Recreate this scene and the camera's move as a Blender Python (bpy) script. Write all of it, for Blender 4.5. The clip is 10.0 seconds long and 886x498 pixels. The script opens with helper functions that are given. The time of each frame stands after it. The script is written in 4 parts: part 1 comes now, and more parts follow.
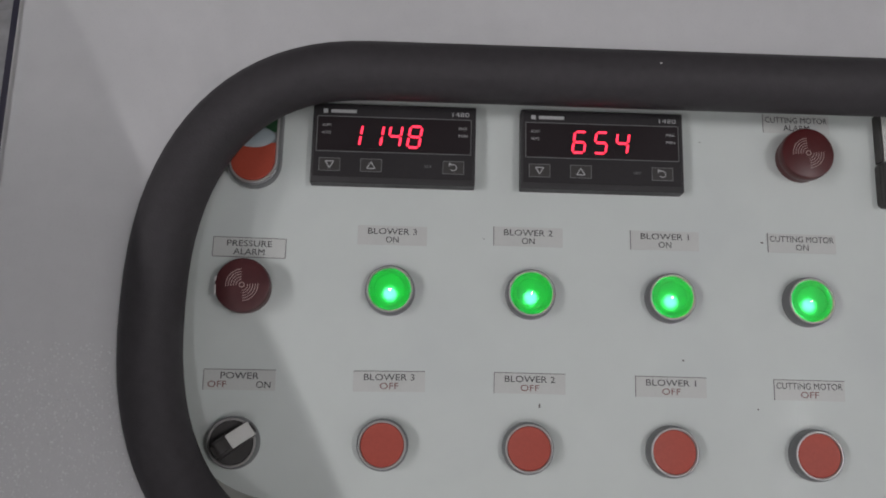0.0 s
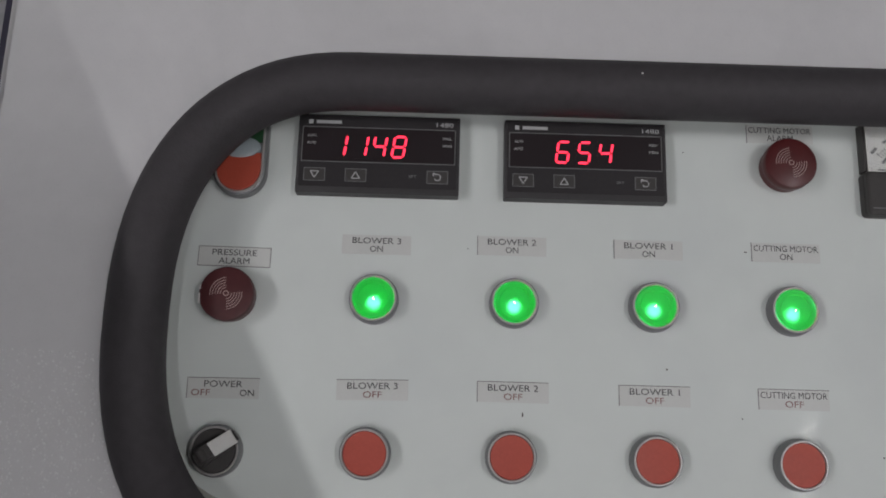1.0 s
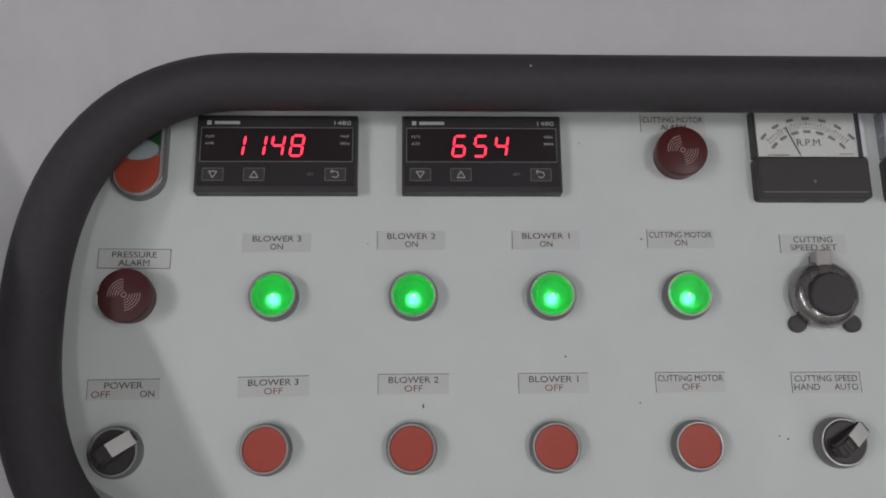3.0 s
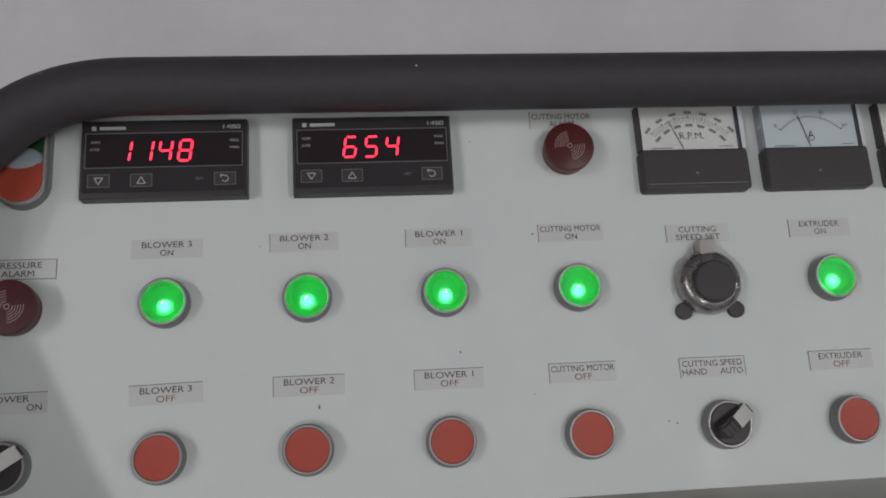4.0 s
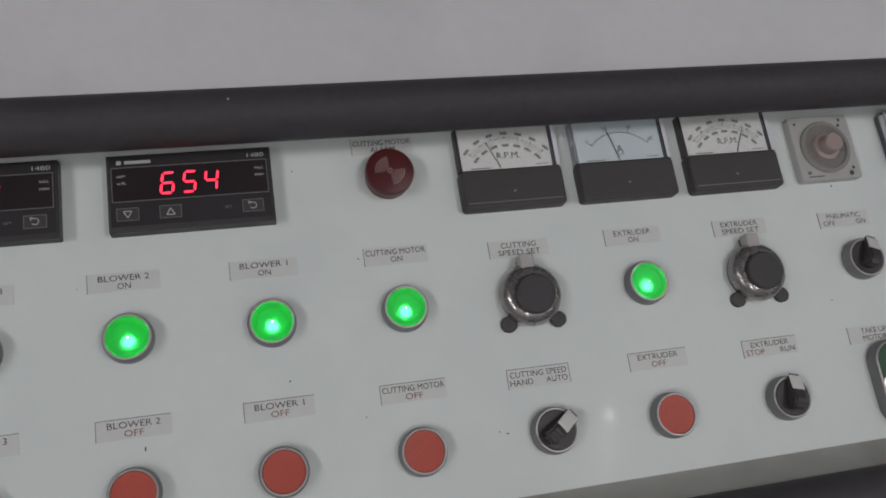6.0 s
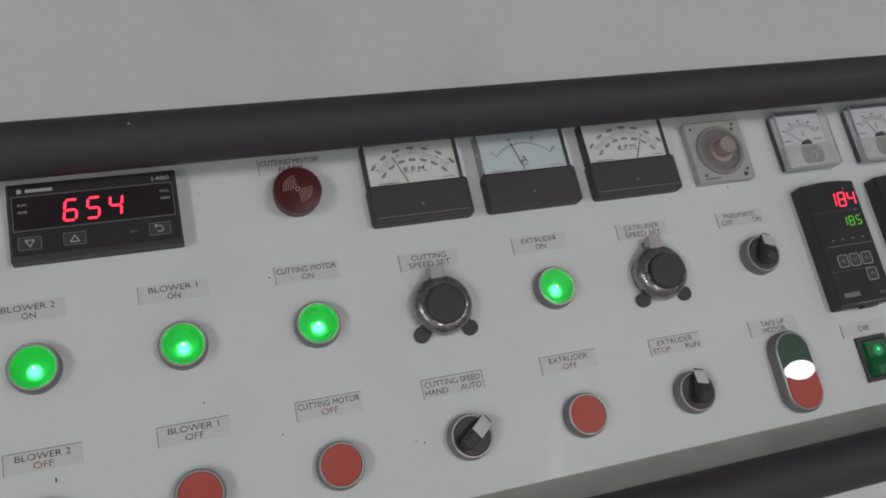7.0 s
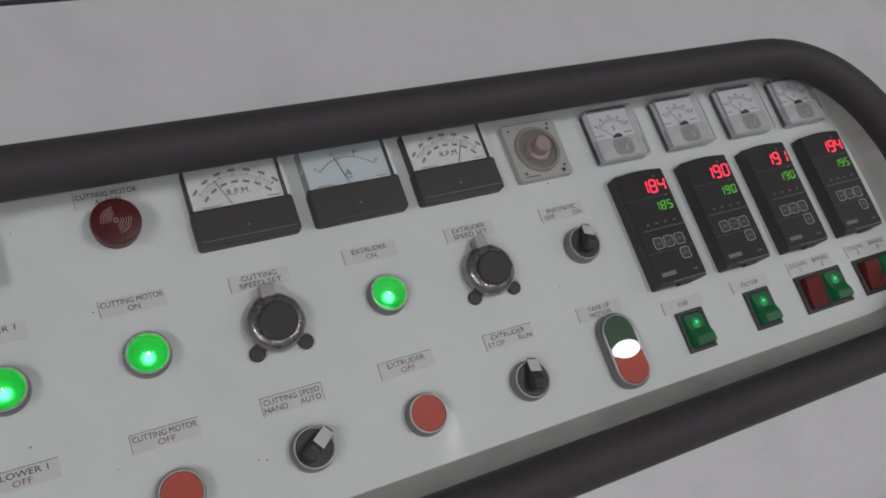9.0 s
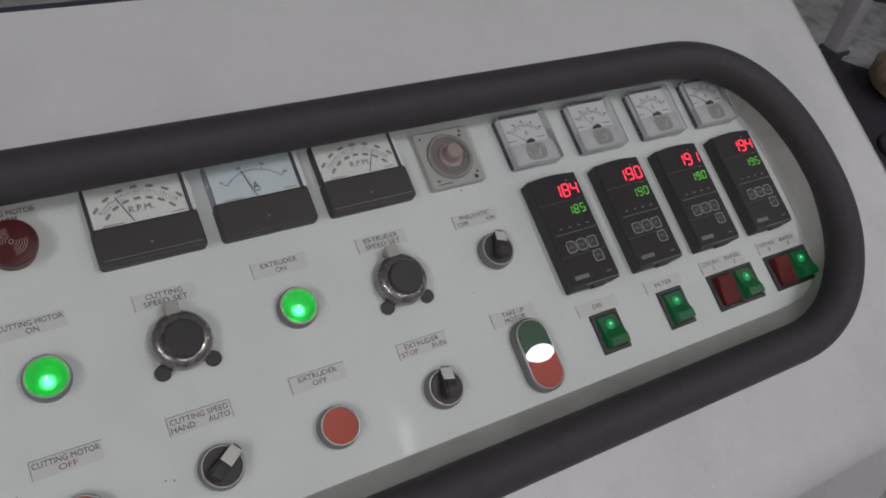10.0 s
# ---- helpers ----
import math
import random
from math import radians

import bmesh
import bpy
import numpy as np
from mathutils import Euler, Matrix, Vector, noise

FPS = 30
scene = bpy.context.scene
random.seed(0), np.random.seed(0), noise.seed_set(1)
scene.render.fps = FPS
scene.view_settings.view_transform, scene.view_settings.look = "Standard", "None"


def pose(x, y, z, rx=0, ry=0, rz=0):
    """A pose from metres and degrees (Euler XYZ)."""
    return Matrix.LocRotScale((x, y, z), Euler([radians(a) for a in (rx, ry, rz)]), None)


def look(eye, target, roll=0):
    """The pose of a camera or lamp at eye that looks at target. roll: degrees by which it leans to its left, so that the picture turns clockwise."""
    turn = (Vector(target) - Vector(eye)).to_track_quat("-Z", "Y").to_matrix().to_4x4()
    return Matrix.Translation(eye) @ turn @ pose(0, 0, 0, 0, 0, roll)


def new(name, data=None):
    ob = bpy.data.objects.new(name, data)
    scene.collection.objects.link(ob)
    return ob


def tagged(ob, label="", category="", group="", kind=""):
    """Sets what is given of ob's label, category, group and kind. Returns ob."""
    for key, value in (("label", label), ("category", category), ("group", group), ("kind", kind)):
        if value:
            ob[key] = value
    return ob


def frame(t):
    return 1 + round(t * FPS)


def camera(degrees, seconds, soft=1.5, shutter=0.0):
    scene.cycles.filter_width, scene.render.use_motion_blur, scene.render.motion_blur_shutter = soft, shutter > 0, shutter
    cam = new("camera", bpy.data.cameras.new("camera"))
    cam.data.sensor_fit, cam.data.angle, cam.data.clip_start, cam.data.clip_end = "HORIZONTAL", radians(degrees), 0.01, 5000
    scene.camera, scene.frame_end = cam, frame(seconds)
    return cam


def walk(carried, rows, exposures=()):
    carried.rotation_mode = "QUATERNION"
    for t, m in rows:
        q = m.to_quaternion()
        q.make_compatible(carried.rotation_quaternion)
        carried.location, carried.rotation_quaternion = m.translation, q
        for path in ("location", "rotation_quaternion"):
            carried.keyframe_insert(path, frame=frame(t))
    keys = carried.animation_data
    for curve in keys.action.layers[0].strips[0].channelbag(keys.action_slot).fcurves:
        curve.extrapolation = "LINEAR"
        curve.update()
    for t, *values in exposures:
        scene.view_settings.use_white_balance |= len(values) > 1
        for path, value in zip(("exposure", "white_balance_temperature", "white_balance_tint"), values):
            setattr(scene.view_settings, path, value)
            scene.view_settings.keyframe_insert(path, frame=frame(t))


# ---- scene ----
# A sloping machine control console in a factory hall.
SLOPE, HEIGHT = 28.0, 0.90
PANEL = pose(0, 0, HEIGHT, SLOPE, 0, 0)

cam = camera(55.14, 10.0, soft=1.85)
PATH = [
    (0, (0.0210, -0.1066, 0.4846), (0.0584, 0.2932, -1.4746), 6.90),
    (0.5, (0.0285, -0.1102, 0.4830), (0.0610, 0.3225, -1.4693), 5.90),
    (1, (0.0350, -0.1135, 0.4856), (0.0530, 0.3344, -1.4636), 3.93),
    (1.5, (0.0440, -0.1182, 0.4864), (0.0593, 0.3424, -1.4597), 3.09),
    (2, (0.0595, -0.1226, 0.4877), (0.0704, 0.3466, -1.4564), 1.49),
    (3.5, (0.0944, -0.1283, 0.4901), (0.2210, 0.3592, -1.4454), 13.58),
    (4, (0.1101, -0.1317, 0.4930), (0.3150, 0.3592, -1.4349), 20.04),
    (4.5, (0.1221, -0.1329, 0.4963), (0.3875, 0.3634, -1.4229), 24.08),
    (5, (0.1291, -0.1333, 0.4999), (0.4553, 0.3634, -1.4097), 28.06),
    (5.5, (0.1410, -0.1350, 0.5025), (0.5259, 0.3727, -1.3933), 31.12),
    (7, (0.1670, -0.1436, 0.5190), (0.7558, 0.3822, -1.3187), 38.13),
    (7.5, (0.1751, -0.1487, 0.5249), (0.8330, 0.3730, -1.2903), 39.56),
    (8, (0.1796, -0.1525, 0.5294), (0.9062, 0.3629, -1.2613), 41.15),
    (8.5, (0.1878, -0.1601, 0.5381), (0.9699, 0.3459, -1.2316), 42.11),
    (9, (0.1978, -0.1612, 0.5410), (1.0356, 0.3283, -1.2078), 43.11),
    (9.5, (0.2113, -0.1608, 0.5472), (1.1013, 0.3049, -1.1823), 44.74),
    (10, (0.2272, -0.1636, 0.5560), (1.1551, 0.2810, -1.1591), 45.61),
]

walk(cam, [(t, PANEL @ look(eye, target, roll)) for t, eye, target, roll in PATH])

# ---- light: fluorescent fittings under the hall roof ----
LAMP_POWER = 52.0
world = bpy.data.worlds.new("hall")
scene.world = world
world.use_nodes = True
world.node_tree.nodes["Background"].inputs[0].default_value = (0.6, 0.62, 0.66, 1)
world.node_tree.nodes["Background"].inputs[1].default_value = 0.05

CEILING = 5.0
LAMPS = [(2.20, -2.50, 0.80), (-4.4, -2.2, 1.60), (-4.4, -4.8, 1.60), (6.2, -1.6, 0.60), (6.2, -4.8, 0.60), (0.4, -5.0, 0.80)]
for lx, ly, share in LAMPS:
    data = bpy.data.lights.new("tube_light", "AREA")
    data.shape, data.size, data.size_y, data.energy = "RECTANGLE", 0.08, 1.25, LAMP_POWER * share
    data.color = (1.0, 0.975, 1.0)
    lamp = new("tube_light", data)
    lamp.matrix_world = pose(lx, ly, CEILING - 0.17)


# ---- materials ----
def mat(name, color, rough=0.5, metal=0.0, vary=0.06, scale=30.0, bump=0.0, bump_scale=400.0, coat=0.0, coat_rough=0.15, spec=0.5, emit=None, power=0.0, dirt=None, dirt_amount=0.0, alpha=1.0, trans=0.0):
    m = bpy.data.materials.new(name)
    m.use_nodes = True
    nt = m.node_tree
    b = nt.nodes["Principled BSDF"]
    b.inputs["Roughness"].default_value = rough
    b.inputs["Metallic"].default_value = metal
    b.inputs["Coat Weight"].default_value = coat
    b.inputs["Coat Roughness"].default_value = coat_rough
    b.inputs["Specular IOR Level"].default_value = spec
    b.inputs["Transmission Weight"].default_value = trans
    co = nt.nodes.new("ShaderNodeTexCoord")
    n1 = nt.nodes.new("ShaderNodeTexNoise")
    n1.inputs["Scale"].default_value, n1.inputs["Detail"].default_value = scale, 6
    nt.links.new(co.outputs["Object"], n1.inputs["Vector"])
    n2 = nt.nodes.new("ShaderNodeTexNoise")
    n2.inputs["Scale"].default_value, n2.inputs["Detail"].default_value = scale * 7, 4
    nt.links.new(co.outputs["Object"], n2.inputs["Vector"])
    add = nt.nodes.new("ShaderNodeMath")
    add.operation = "ADD"
    nt.links.new(n1.outputs["Fac"], add.inputs[0])
    nt.links.new(n2.outputs["Fac"], add.inputs[1])
    ramp = nt.nodes.new("ShaderNodeMapRange")
    ramp.inputs["From Min"].default_value, ramp.inputs["From Max"].default_value = 0.6, 1.4
    ramp.inputs["To Min"].default_value, ramp.inputs["To Max"].default_value = 1 - vary, 1 + vary
    nt.links.new(add.outputs[0], ramp.inputs["Value"])
    mul = nt.nodes.new("ShaderNodeVectorMath")
    mul.operation = "SCALE"
    mul.inputs[0].default_value = color
    nt.links.new(ramp.outputs[0], mul.inputs["Scale"])
    out = mul.outputs[0]
    if dirt:
        n3 = nt.nodes.new("ShaderNodeTexNoise")
        n3.inputs["Scale"].default_value, n3.inputs["Detail"].default_value, n3.inputs["Distortion"].default_value = 9.0, 8, 0.6
        nt.links.new(co.outputs["Object"], n3.inputs["Vector"])
        r3 = nt.nodes.new("ShaderNodeMapRange")
        r3.inputs["From Min"].default_value, r3.inputs["From Max"].default_value, r3.inputs["To Max"].default_value = 0.5, 0.75, dirt_amount
        nt.links.new(n3.outputs["Fac"], r3.inputs["Value"])
        mix = nt.nodes.new("ShaderNodeMix")
        mix.data_type = "RGBA"
        mix.inputs[7].default_value = (*dirt, 1)
        nt.links.new(r3.outputs[0], mix.inputs[0])
        nt.links.new(out, mix.inputs[6])
        out = mix.outputs[2]
    nt.links.new(out, b.inputs["Base Color"])
    rr = nt.nodes.new("ShaderNodeMapRange")
    rr.inputs["From Min"].default_value, rr.inputs["From Max"].default_value = 0.3, 0.7
    rr.inputs["To Min"].default_value, rr.inputs["To Max"].default_value = rough * 0.85, min(1, rough * 1.15)
    nt.links.new(n1.outputs["Fac"], rr.inputs["Value"])
    nt.links.new(rr.outputs[0], b.inputs["Roughness"])
    if bump:
        n4 = nt.nodes.new("ShaderNodeTexNoise")
        n4.inputs["Scale"].default_value, n4.inputs["Detail"].default_value = bump_scale, 3
        nt.links.new(co.outputs["Object"], n4.inputs["Vector"])
        bp = nt.nodes.new("ShaderNodeBump")
        bp.inputs["Strength"].default_value, bp.inputs["Distance"].default_value = 1.0, bump
        nt.links.new(n4.outputs["Fac"], bp.inputs["Height"])
        nt.links.new(bp.outputs[0], b.inputs["Normal"])
    if emit:
        b.inputs["Emission Color"].default_value = (*emit, 1)
        b.inputs["Emission Strength"].default_value = power
    return m


def clear(name, tint=(1, 1, 1), gloss=0.07, rough=0.05):
    """Thin clear plastic: see-through with a gloss on it."""
    m = bpy.data.materials.new(name)
    m.use_nodes = True
    nt = m.node_tree
    nt.nodes.remove(nt.nodes["Principled BSDF"])
    tr = nt.nodes.new("ShaderNodeBsdfTransparent")
    tr.inputs[0].default_value = (*tint, 1)
    gl = nt.nodes.new("ShaderNodeBsdfGlossy")
    gl.inputs["Roughness"].default_value = rough
    mx = nt.nodes.new("ShaderNodeMixShader")
    lw = nt.nodes.new("ShaderNodeFresnel")
    lw.inputs[0].default_value = 1.25
    ad = nt.nodes.new("ShaderNodeMath")
    ad.inputs[1].default_value = gloss
    nt.links.new(lw.outputs[0], ad.inputs[0])
    nt.links.new(ad.outputs[0], mx.inputs[0])
    nt.links.new(tr.outputs[0], mx.inputs[1])
    nt.links.new(gl.outputs[0], mx.inputs[2])
    nt.links.new(mx.outputs[0], nt.nodes["Material Output"].inputs[0])
    return m


def flake_paint(name, color):
    """Hammered paint whose small facets glint near a lamp's reflection."""
    m = mat(name, color, rough=0.42, vary=0.03, scale=14, coat=0.0, dirt=(0.42, 0.42, 0.43), dirt_amount=0.35)
    nt = m.node_tree
    b = nt.nodes["Principled BSDF"]
    co = nt.nodes.new("ShaderNodeTexCoord")
    vo = nt.nodes.new("ShaderNodeTexVoronoi")
    vo.inputs["Scale"].default_value = 420
    nt.links.new(co.outputs["Object"], vo.inputs["Vector"])
    pick = nt.nodes.new("ShaderNodeMath")
    pick.operation = "LESS_THAN"
    pick.inputs[1].default_value = 0.22
    nt.links.new(vo.outputs["Distance"], pick.inputs[0])
    bp = nt.nodes.new("ShaderNodeBump")
    bp.inputs["Strength"].default_value, bp.inputs["Distance"].default_value = 0.55, 0.0005
    nt.links.new(vo.outputs["Distance"], bp.inputs["Height"])
    nt.links.new(bp.outputs[0], b.inputs["Coat Normal"])
    cw = nt.nodes.new("ShaderNodeMath")
    cw.operation = "MULTIPLY"
    cw.inputs[1].default_value = 0.6
    nt.links.new(pick.outputs[0], cw.inputs[0])
    nt.links.new(cw.outputs[0], b.inputs["Coat Weight"])
    b.inputs["Coat Roughness"].default_value = 0.08
    return m


CONSOLE_PAINT = flake_paint("console_paint", (0.675, 0.668, 0.675))
PANEL_PAINT = mat("panel_paint", (0.725, 0.765, 0.738), rough=0.5, vary=0.02, scale=8, bump=0.00001, bump_scale=40, coat=0.06, coat_rough=0.045, spec=0.3, dirt=(0.6, 0.63, 0.64), dirt_amount=0.3)
smear = PANEL_PAINT.node_tree
sm = smear.nodes.new("ShaderNodeTexNoise")
sm.inputs["Scale"].default_value, sm.inputs["Detail"].default_value, sm.inputs["Distortion"].default_value = 22.0, 8, 1.2
sc = smear.nodes.new("ShaderNodeTexCoord")
sr = smear.nodes.new("ShaderNodeMapRange")
sr.inputs["From Min"].default_value, sr.inputs["From Max"].default_value, sr.inputs["To Min"].default_value, sr.inputs["To Max"].default_value = 0.45, 0.70, 0.008, 0.05
smear.links.new(sc.outputs["Object"], sm.inputs["Vector"])
smear.links.new(sm.outputs["Fac"], sr.inputs["Value"])
smear.links.new(sr.outputs[0], smear.nodes["Principled BSDF"].inputs["Coat Weight"])
# Lip colour is darkened for the tube's shade; the dirt patches are grime.
SHADED_LIP_PAINT = mat("shaded_lip_paint", (0.45, 0.45, 0.415), rough=0.42, vary=0.06, scale=10, coat=0.25, coat_rough=0.12, dirt=(0.19, 0.18, 0.16), dirt_amount=0.8)
RUBBER = mat("foam_rubber", (0.058, 0.053, 0.057), rough=0.6, vary=0.15, scale=25, bump=0.0002, bump_scale=700, spec=0.3)
BLACK = mat("black_plastic", (0.042, 0.039, 0.041), rough=0.5, vary=0.12, scale=90)
BLACK_GLOSS = mat("black_gloss", (0.036, 0.033, 0.035), rough=0.42, vary=0.12, scale=60, spec=0.2)
BLACK_SATIN = mat("black_satin", (0.052, 0.048, 0.046), rough=0.5, vary=0.1, scale=60)
FASCIA = mat("display_fascia", (0.034, 0.031, 0.033), rough=0.5, vary=0.1, scale=60, spec=0.3)
BLACK_RING = mat("smoked_ring", (0.27, 0.255, 0.245), rough=0.27, metal=0.75, vary=0.3, scale=120, bump=0.00022, bump_scale=120, coat=1.0, coat_rough=0.09)
GREY_BEZEL = mat("grey_bezel", (0.21, 0.21, 0.215), rough=0.38, metal=0.4, vary=0.06, scale=120)
BEZEL_RIM = mat("bezel_rim", (0.50, 0.48, 0.47), rough=0.4, metal=0.4, vary=0.04, scale=120)
RED_CAP = mat("red_cap", (0.49, 0.098, 0.072), spec=0.25, rough=0.45, vary=0.07, scale=80)
ORANGE_CAP = mat("orange_cap", (0.44, 0.075, 0.045), spec=0.25, rough=0.45, vary=0.07, scale=80)
GREEN_CAP = mat("green_cap", (0.022, 0.075, 0.032), rough=0.35, vary=0.08, scale=80)
WHITE_OFF = mat("unlit_lens", (0.33, 0.38, 0.40), rough=0.25, vary=0.05, scale=80)
WHITE_LIT = mat("lit_lens", (0.9, 0.9, 0.9), rough=0.3, vary=0.02, emit=(1.0, 0.97, 1.0), power=0.85)
WHITE_INSERT = mat("white_insert", (0.78, 0.77, 0.74), rough=0.4, vary=0.05, scale=120)
ALARM_RED = mat("alarm_red", (0.088, 0.012, 0.013), rough=0.4, vary=0.15, scale=60, coat=0.08)
ALARM_BROWN = mat("alarm_brown", (0.075, 0.016, 0.018), rough=0.42, vary=0.15, scale=60, coat=0.05)
ALARM_MARK = mat("alarm_mark", (0.42, 0.30, 0.28), rough=0.5)
LABEL_TAPE = mat("label_tape", (0.66, 0.67, 0.645), rough=0.42, vary=0.03, scale=150)
LABEL_EDGE = mat("label_edge", (0.16, 0.15, 0.15), rough=0.6, vary=0.2, scale=300)
INK = mat("ink_black", (0.028, 0.027, 0.03), rough=0.5)
INK_RED = mat("ink_red", (0.21, 0.07, 0.062), rough=0.5)
DIRT = mat("dirt_speck", (0.07, 0.055, 0.045), rough=0.9)
PRINT_WHITE = mat("print_white", (0.52, 0.52, 0.52), rough=0.5)
PRINT_DARK = mat("print_dark", (0.17, 0.17, 0.17), rough=0.6)
PRINT_FIGURE = mat("print_figure", (0.25, 0.25, 0.245), rough=0.6, vary=0.5, scale=600)
PRINT_GREY = mat("print_grey", (0.20, 0.20, 0.20), rough=0.5)
SEG_RED = mat("segment_red", (0.5, 0.02, 0.04), rough=0.4, emit=(1.0, 0.03, 0.07), power=2.5)
SEG_GREEN = mat("segment_green", (0.1, 0.4, 0.05), rough=0.4, emit=(0.16, 0.75, 0.06), power=0.75)
DISPLAY = mat("display_glass", (0.026, 0.020, 0.022), rough=0.35, vary=0.05, spec=0.3)
LED = mat("led_bulb", (0.6, 1.0, 0.7), rough=0.4, emit=(1.0, 0.26, 0.27), power=18.0)
CUP = mat("green_reflector", (0.05, 0.6, 0.15), rough=0.5, emit=(0.001, 1.0, 0.27), power=0.05)
GREEN_LENS = mat("green_lens", (0.018, 0.68, 0.215), rough=0.5, vary=0.02, trans=1.0)
CLEAR = clear("clear_plastic", (0.95, 0.955, 0.96), 0.02, 0.3)
FACE_CREAM = mat("dial_cream", (0.80, 0.80, 0.76), rough=0.5, vary=0.02)
FACE_BLUE = mat("dial_blue", (0.66, 0.735, 0.745), rough=0.5, vary=0.02)
FACE_GREY = mat("dial_grey", (0.72, 0.73, 0.745), rough=0.5, vary=0.03)
FROST = mat("frosted_cover", (0.52, 0.525, 0.53), rough=0.4, vary=0.12, scale=120, coat=0.3)
SHELL = mat("meter_shell", (0.50, 0.51, 0.53), rough=0.2, vary=0.1, scale=90, coat=0.4)
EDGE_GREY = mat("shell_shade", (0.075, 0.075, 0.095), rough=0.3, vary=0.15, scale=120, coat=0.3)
SHELL_DIM = mat("meter_shell_dim", (0.27, 0.275, 0.30), rough=0.25, vary=0.12, scale=90, coat=0.3)
COIL = mat("coil", (0.31, 0.305, 0.29), rough=0.4, vary=0.3, scale=200)
BRASS = mat("movement_metal", (0.42, 0.41, 0.39), rough=0.4, metal=0.2)
TIMER_GREY = mat("timer_grey", (0.42, 0.42, 0.40), rough=0.45, vary=0.05, scale=90)
TIMER_DIAL = mat("timer_dial", (0.20, 0.19, 0.18), rough=0.3, vary=0.12, scale=120)
TIMER_KNOB = mat("timer_knob", (0.36, 0.29, 0.265), rough=0.4, vary=0.05, scale=120)
LEVER = mat("lever_beige", (0.42, 0.40, 0.38), rough=0.35, metal=0.2)
ROCK_GREEN = mat("rocker_green", (0.008, 0.055, 0.022), rough=0.42, vary=0.2, scale=90, coat=0.05, emit=(0.01, 0.5, 0.13), power=0.07)
ROCK_GLOW = mat("rocker_lamp", (0.02, 0.22, 0.08), rough=0.4, emit=(0.01, 0.6, 0.17), power=0.20)
ROCK_CORE = mat("rocker_lamp_core", (0.05, 0.6, 0.2), rough=0.3, emit=(0.04, 0.9, 0.3), power=0.8)
ROCK_RED = mat("rocker_red", (0.15, 0.024, 0.022), rough=0.6, vary=0.15, scale=90, spec=0.25)
EDGE_TRIM = mat("edge_trim", (0.035, 0.032, 0.055), rough=0.5)
CONCRETE = mat("concrete_floor", (0.46, 0.455, 0.46), rough=0.34, vary=0.35, scale=3.0, bump=0.002, bump_scale=9, dirt=(0.06, 0.055, 0.055), dirt_amount=0.9)
WALL_PAINT = mat("hall_wall_paint", (0.42, 0.425, 0.43), rough=0.7, vary=0.06, scale=0.8)
ROOF = mat("roof_sheet", (0.38, 0.38, 0.385), rough=0.6, vary=0.05, scale=0.8)
STEEL_GREY = mat("grey_steel_paint", (0.34, 0.33, 0.36), rough=0.4, vary=0.08, scale=10)
STEEL_DARK = mat("dark_steel", (0.06, 0.058, 0.062), rough=0.45, vary=0.15, scale=10)
OLIVE_STEEL = mat("olive_steel", (0.060, 0.056, 0.046), rough=0.5, vary=0.2, scale=8)
SACK = mat("sack_weave", (0.22, 0.155, 0.11), rough=0.85, vary=0.25, scale=12, bump=0.004, bump_scale=60)
DARK_SHEET = mat("dark_sheet", (0.045, 0.038, 0.055), rough=0.6, vary=0.2, scale=12)
DAYLIGHT = mat("daylight", (0.8, 0.85, 0.9), rough=0.9, emit=(0.92, 0.97, 1.0), power=2.2)
LAMP_BODY = mat("lamp_body", (0.7, 0.7, 0.7), rough=0.4)
LAMP_TUBE = mat("lamp_tube", (0.9, 0.9, 0.9), rough=0.4, emit=(1, 0.985, 0.96), power=6.0)


# ---- helpers for building ----
def thing(name, m, label, category, group="", kind=""):
    ob = new(name)
    ob.empty_display_size = 0.01
    ob.matrix_world = m
    return tagged(ob, label, category, group, kind)


def part(name, bm, material, parent, label="", smooth=True):
    me = bpy.data.meshes.new(name)
    bmesh.ops.recalc_face_normals(bm, faces=bm.faces)
    bm.to_mesh(me)
    bm.free()
    me.materials.append(material)
    if smooth:
        me.shade_smooth()
        me.set_sharp_from_angle(angle=radians(25))
    ob = new(name, me)
    ob.parent = parent
    if label:
        ob["label"] = label
    return ob


def at(x, y, z=0.0, turn=0.0):
    return PANEL @ pose(x, y, z, 0, 0, turn)


def loops(rings, closed_bottom=True, closed_top=True, bm=None):
    """A skin over rings of points, all with the same count."""
    bm = bm or bmesh.new()
    vs = [[bm.verts.new(p) for p in ring] for ring in rings]
    n = len(vs[0])
    for a, b in zip(vs, vs[1:]):
        for i in range(n):
            bm.faces.new((a[i], a[(i + 1) % n], b[(i + 1) % n], b[i]))
    if closed_bottom:
        bm.faces.new(vs[0][::-1])
    if closed_top:
        bm.faces.new(vs[-1])
    return bm


def lathe(profile, seg=40, bottom=True, top=True, bm=None, cx=0.0, cy=0.0):
    return loops([[(cx + r * math.cos(a), cy + r * math.sin(a), z) for a in (2 * math.pi * i / seg for i in range(seg))] for r, z in profile], bottom, top, bm)


def outline(w, h, r, seg=6):
    """The points of a rectangle with round corners."""
    pts = []
    for cx, cy, a0 in ((w / 2 - r, h / 2 - r, 0), (-w / 2 + r, h / 2 - r, 90), (-w / 2 + r, -h / 2 + r, 180), (w / 2 - r, -h / 2 + r, 270)):
        for i in range(seg + 1):
            a = radians(a0 + 90 * i / seg)
            pts.append((cx + r * math.cos(a), cy + r * math.sin(a)))
    return pts


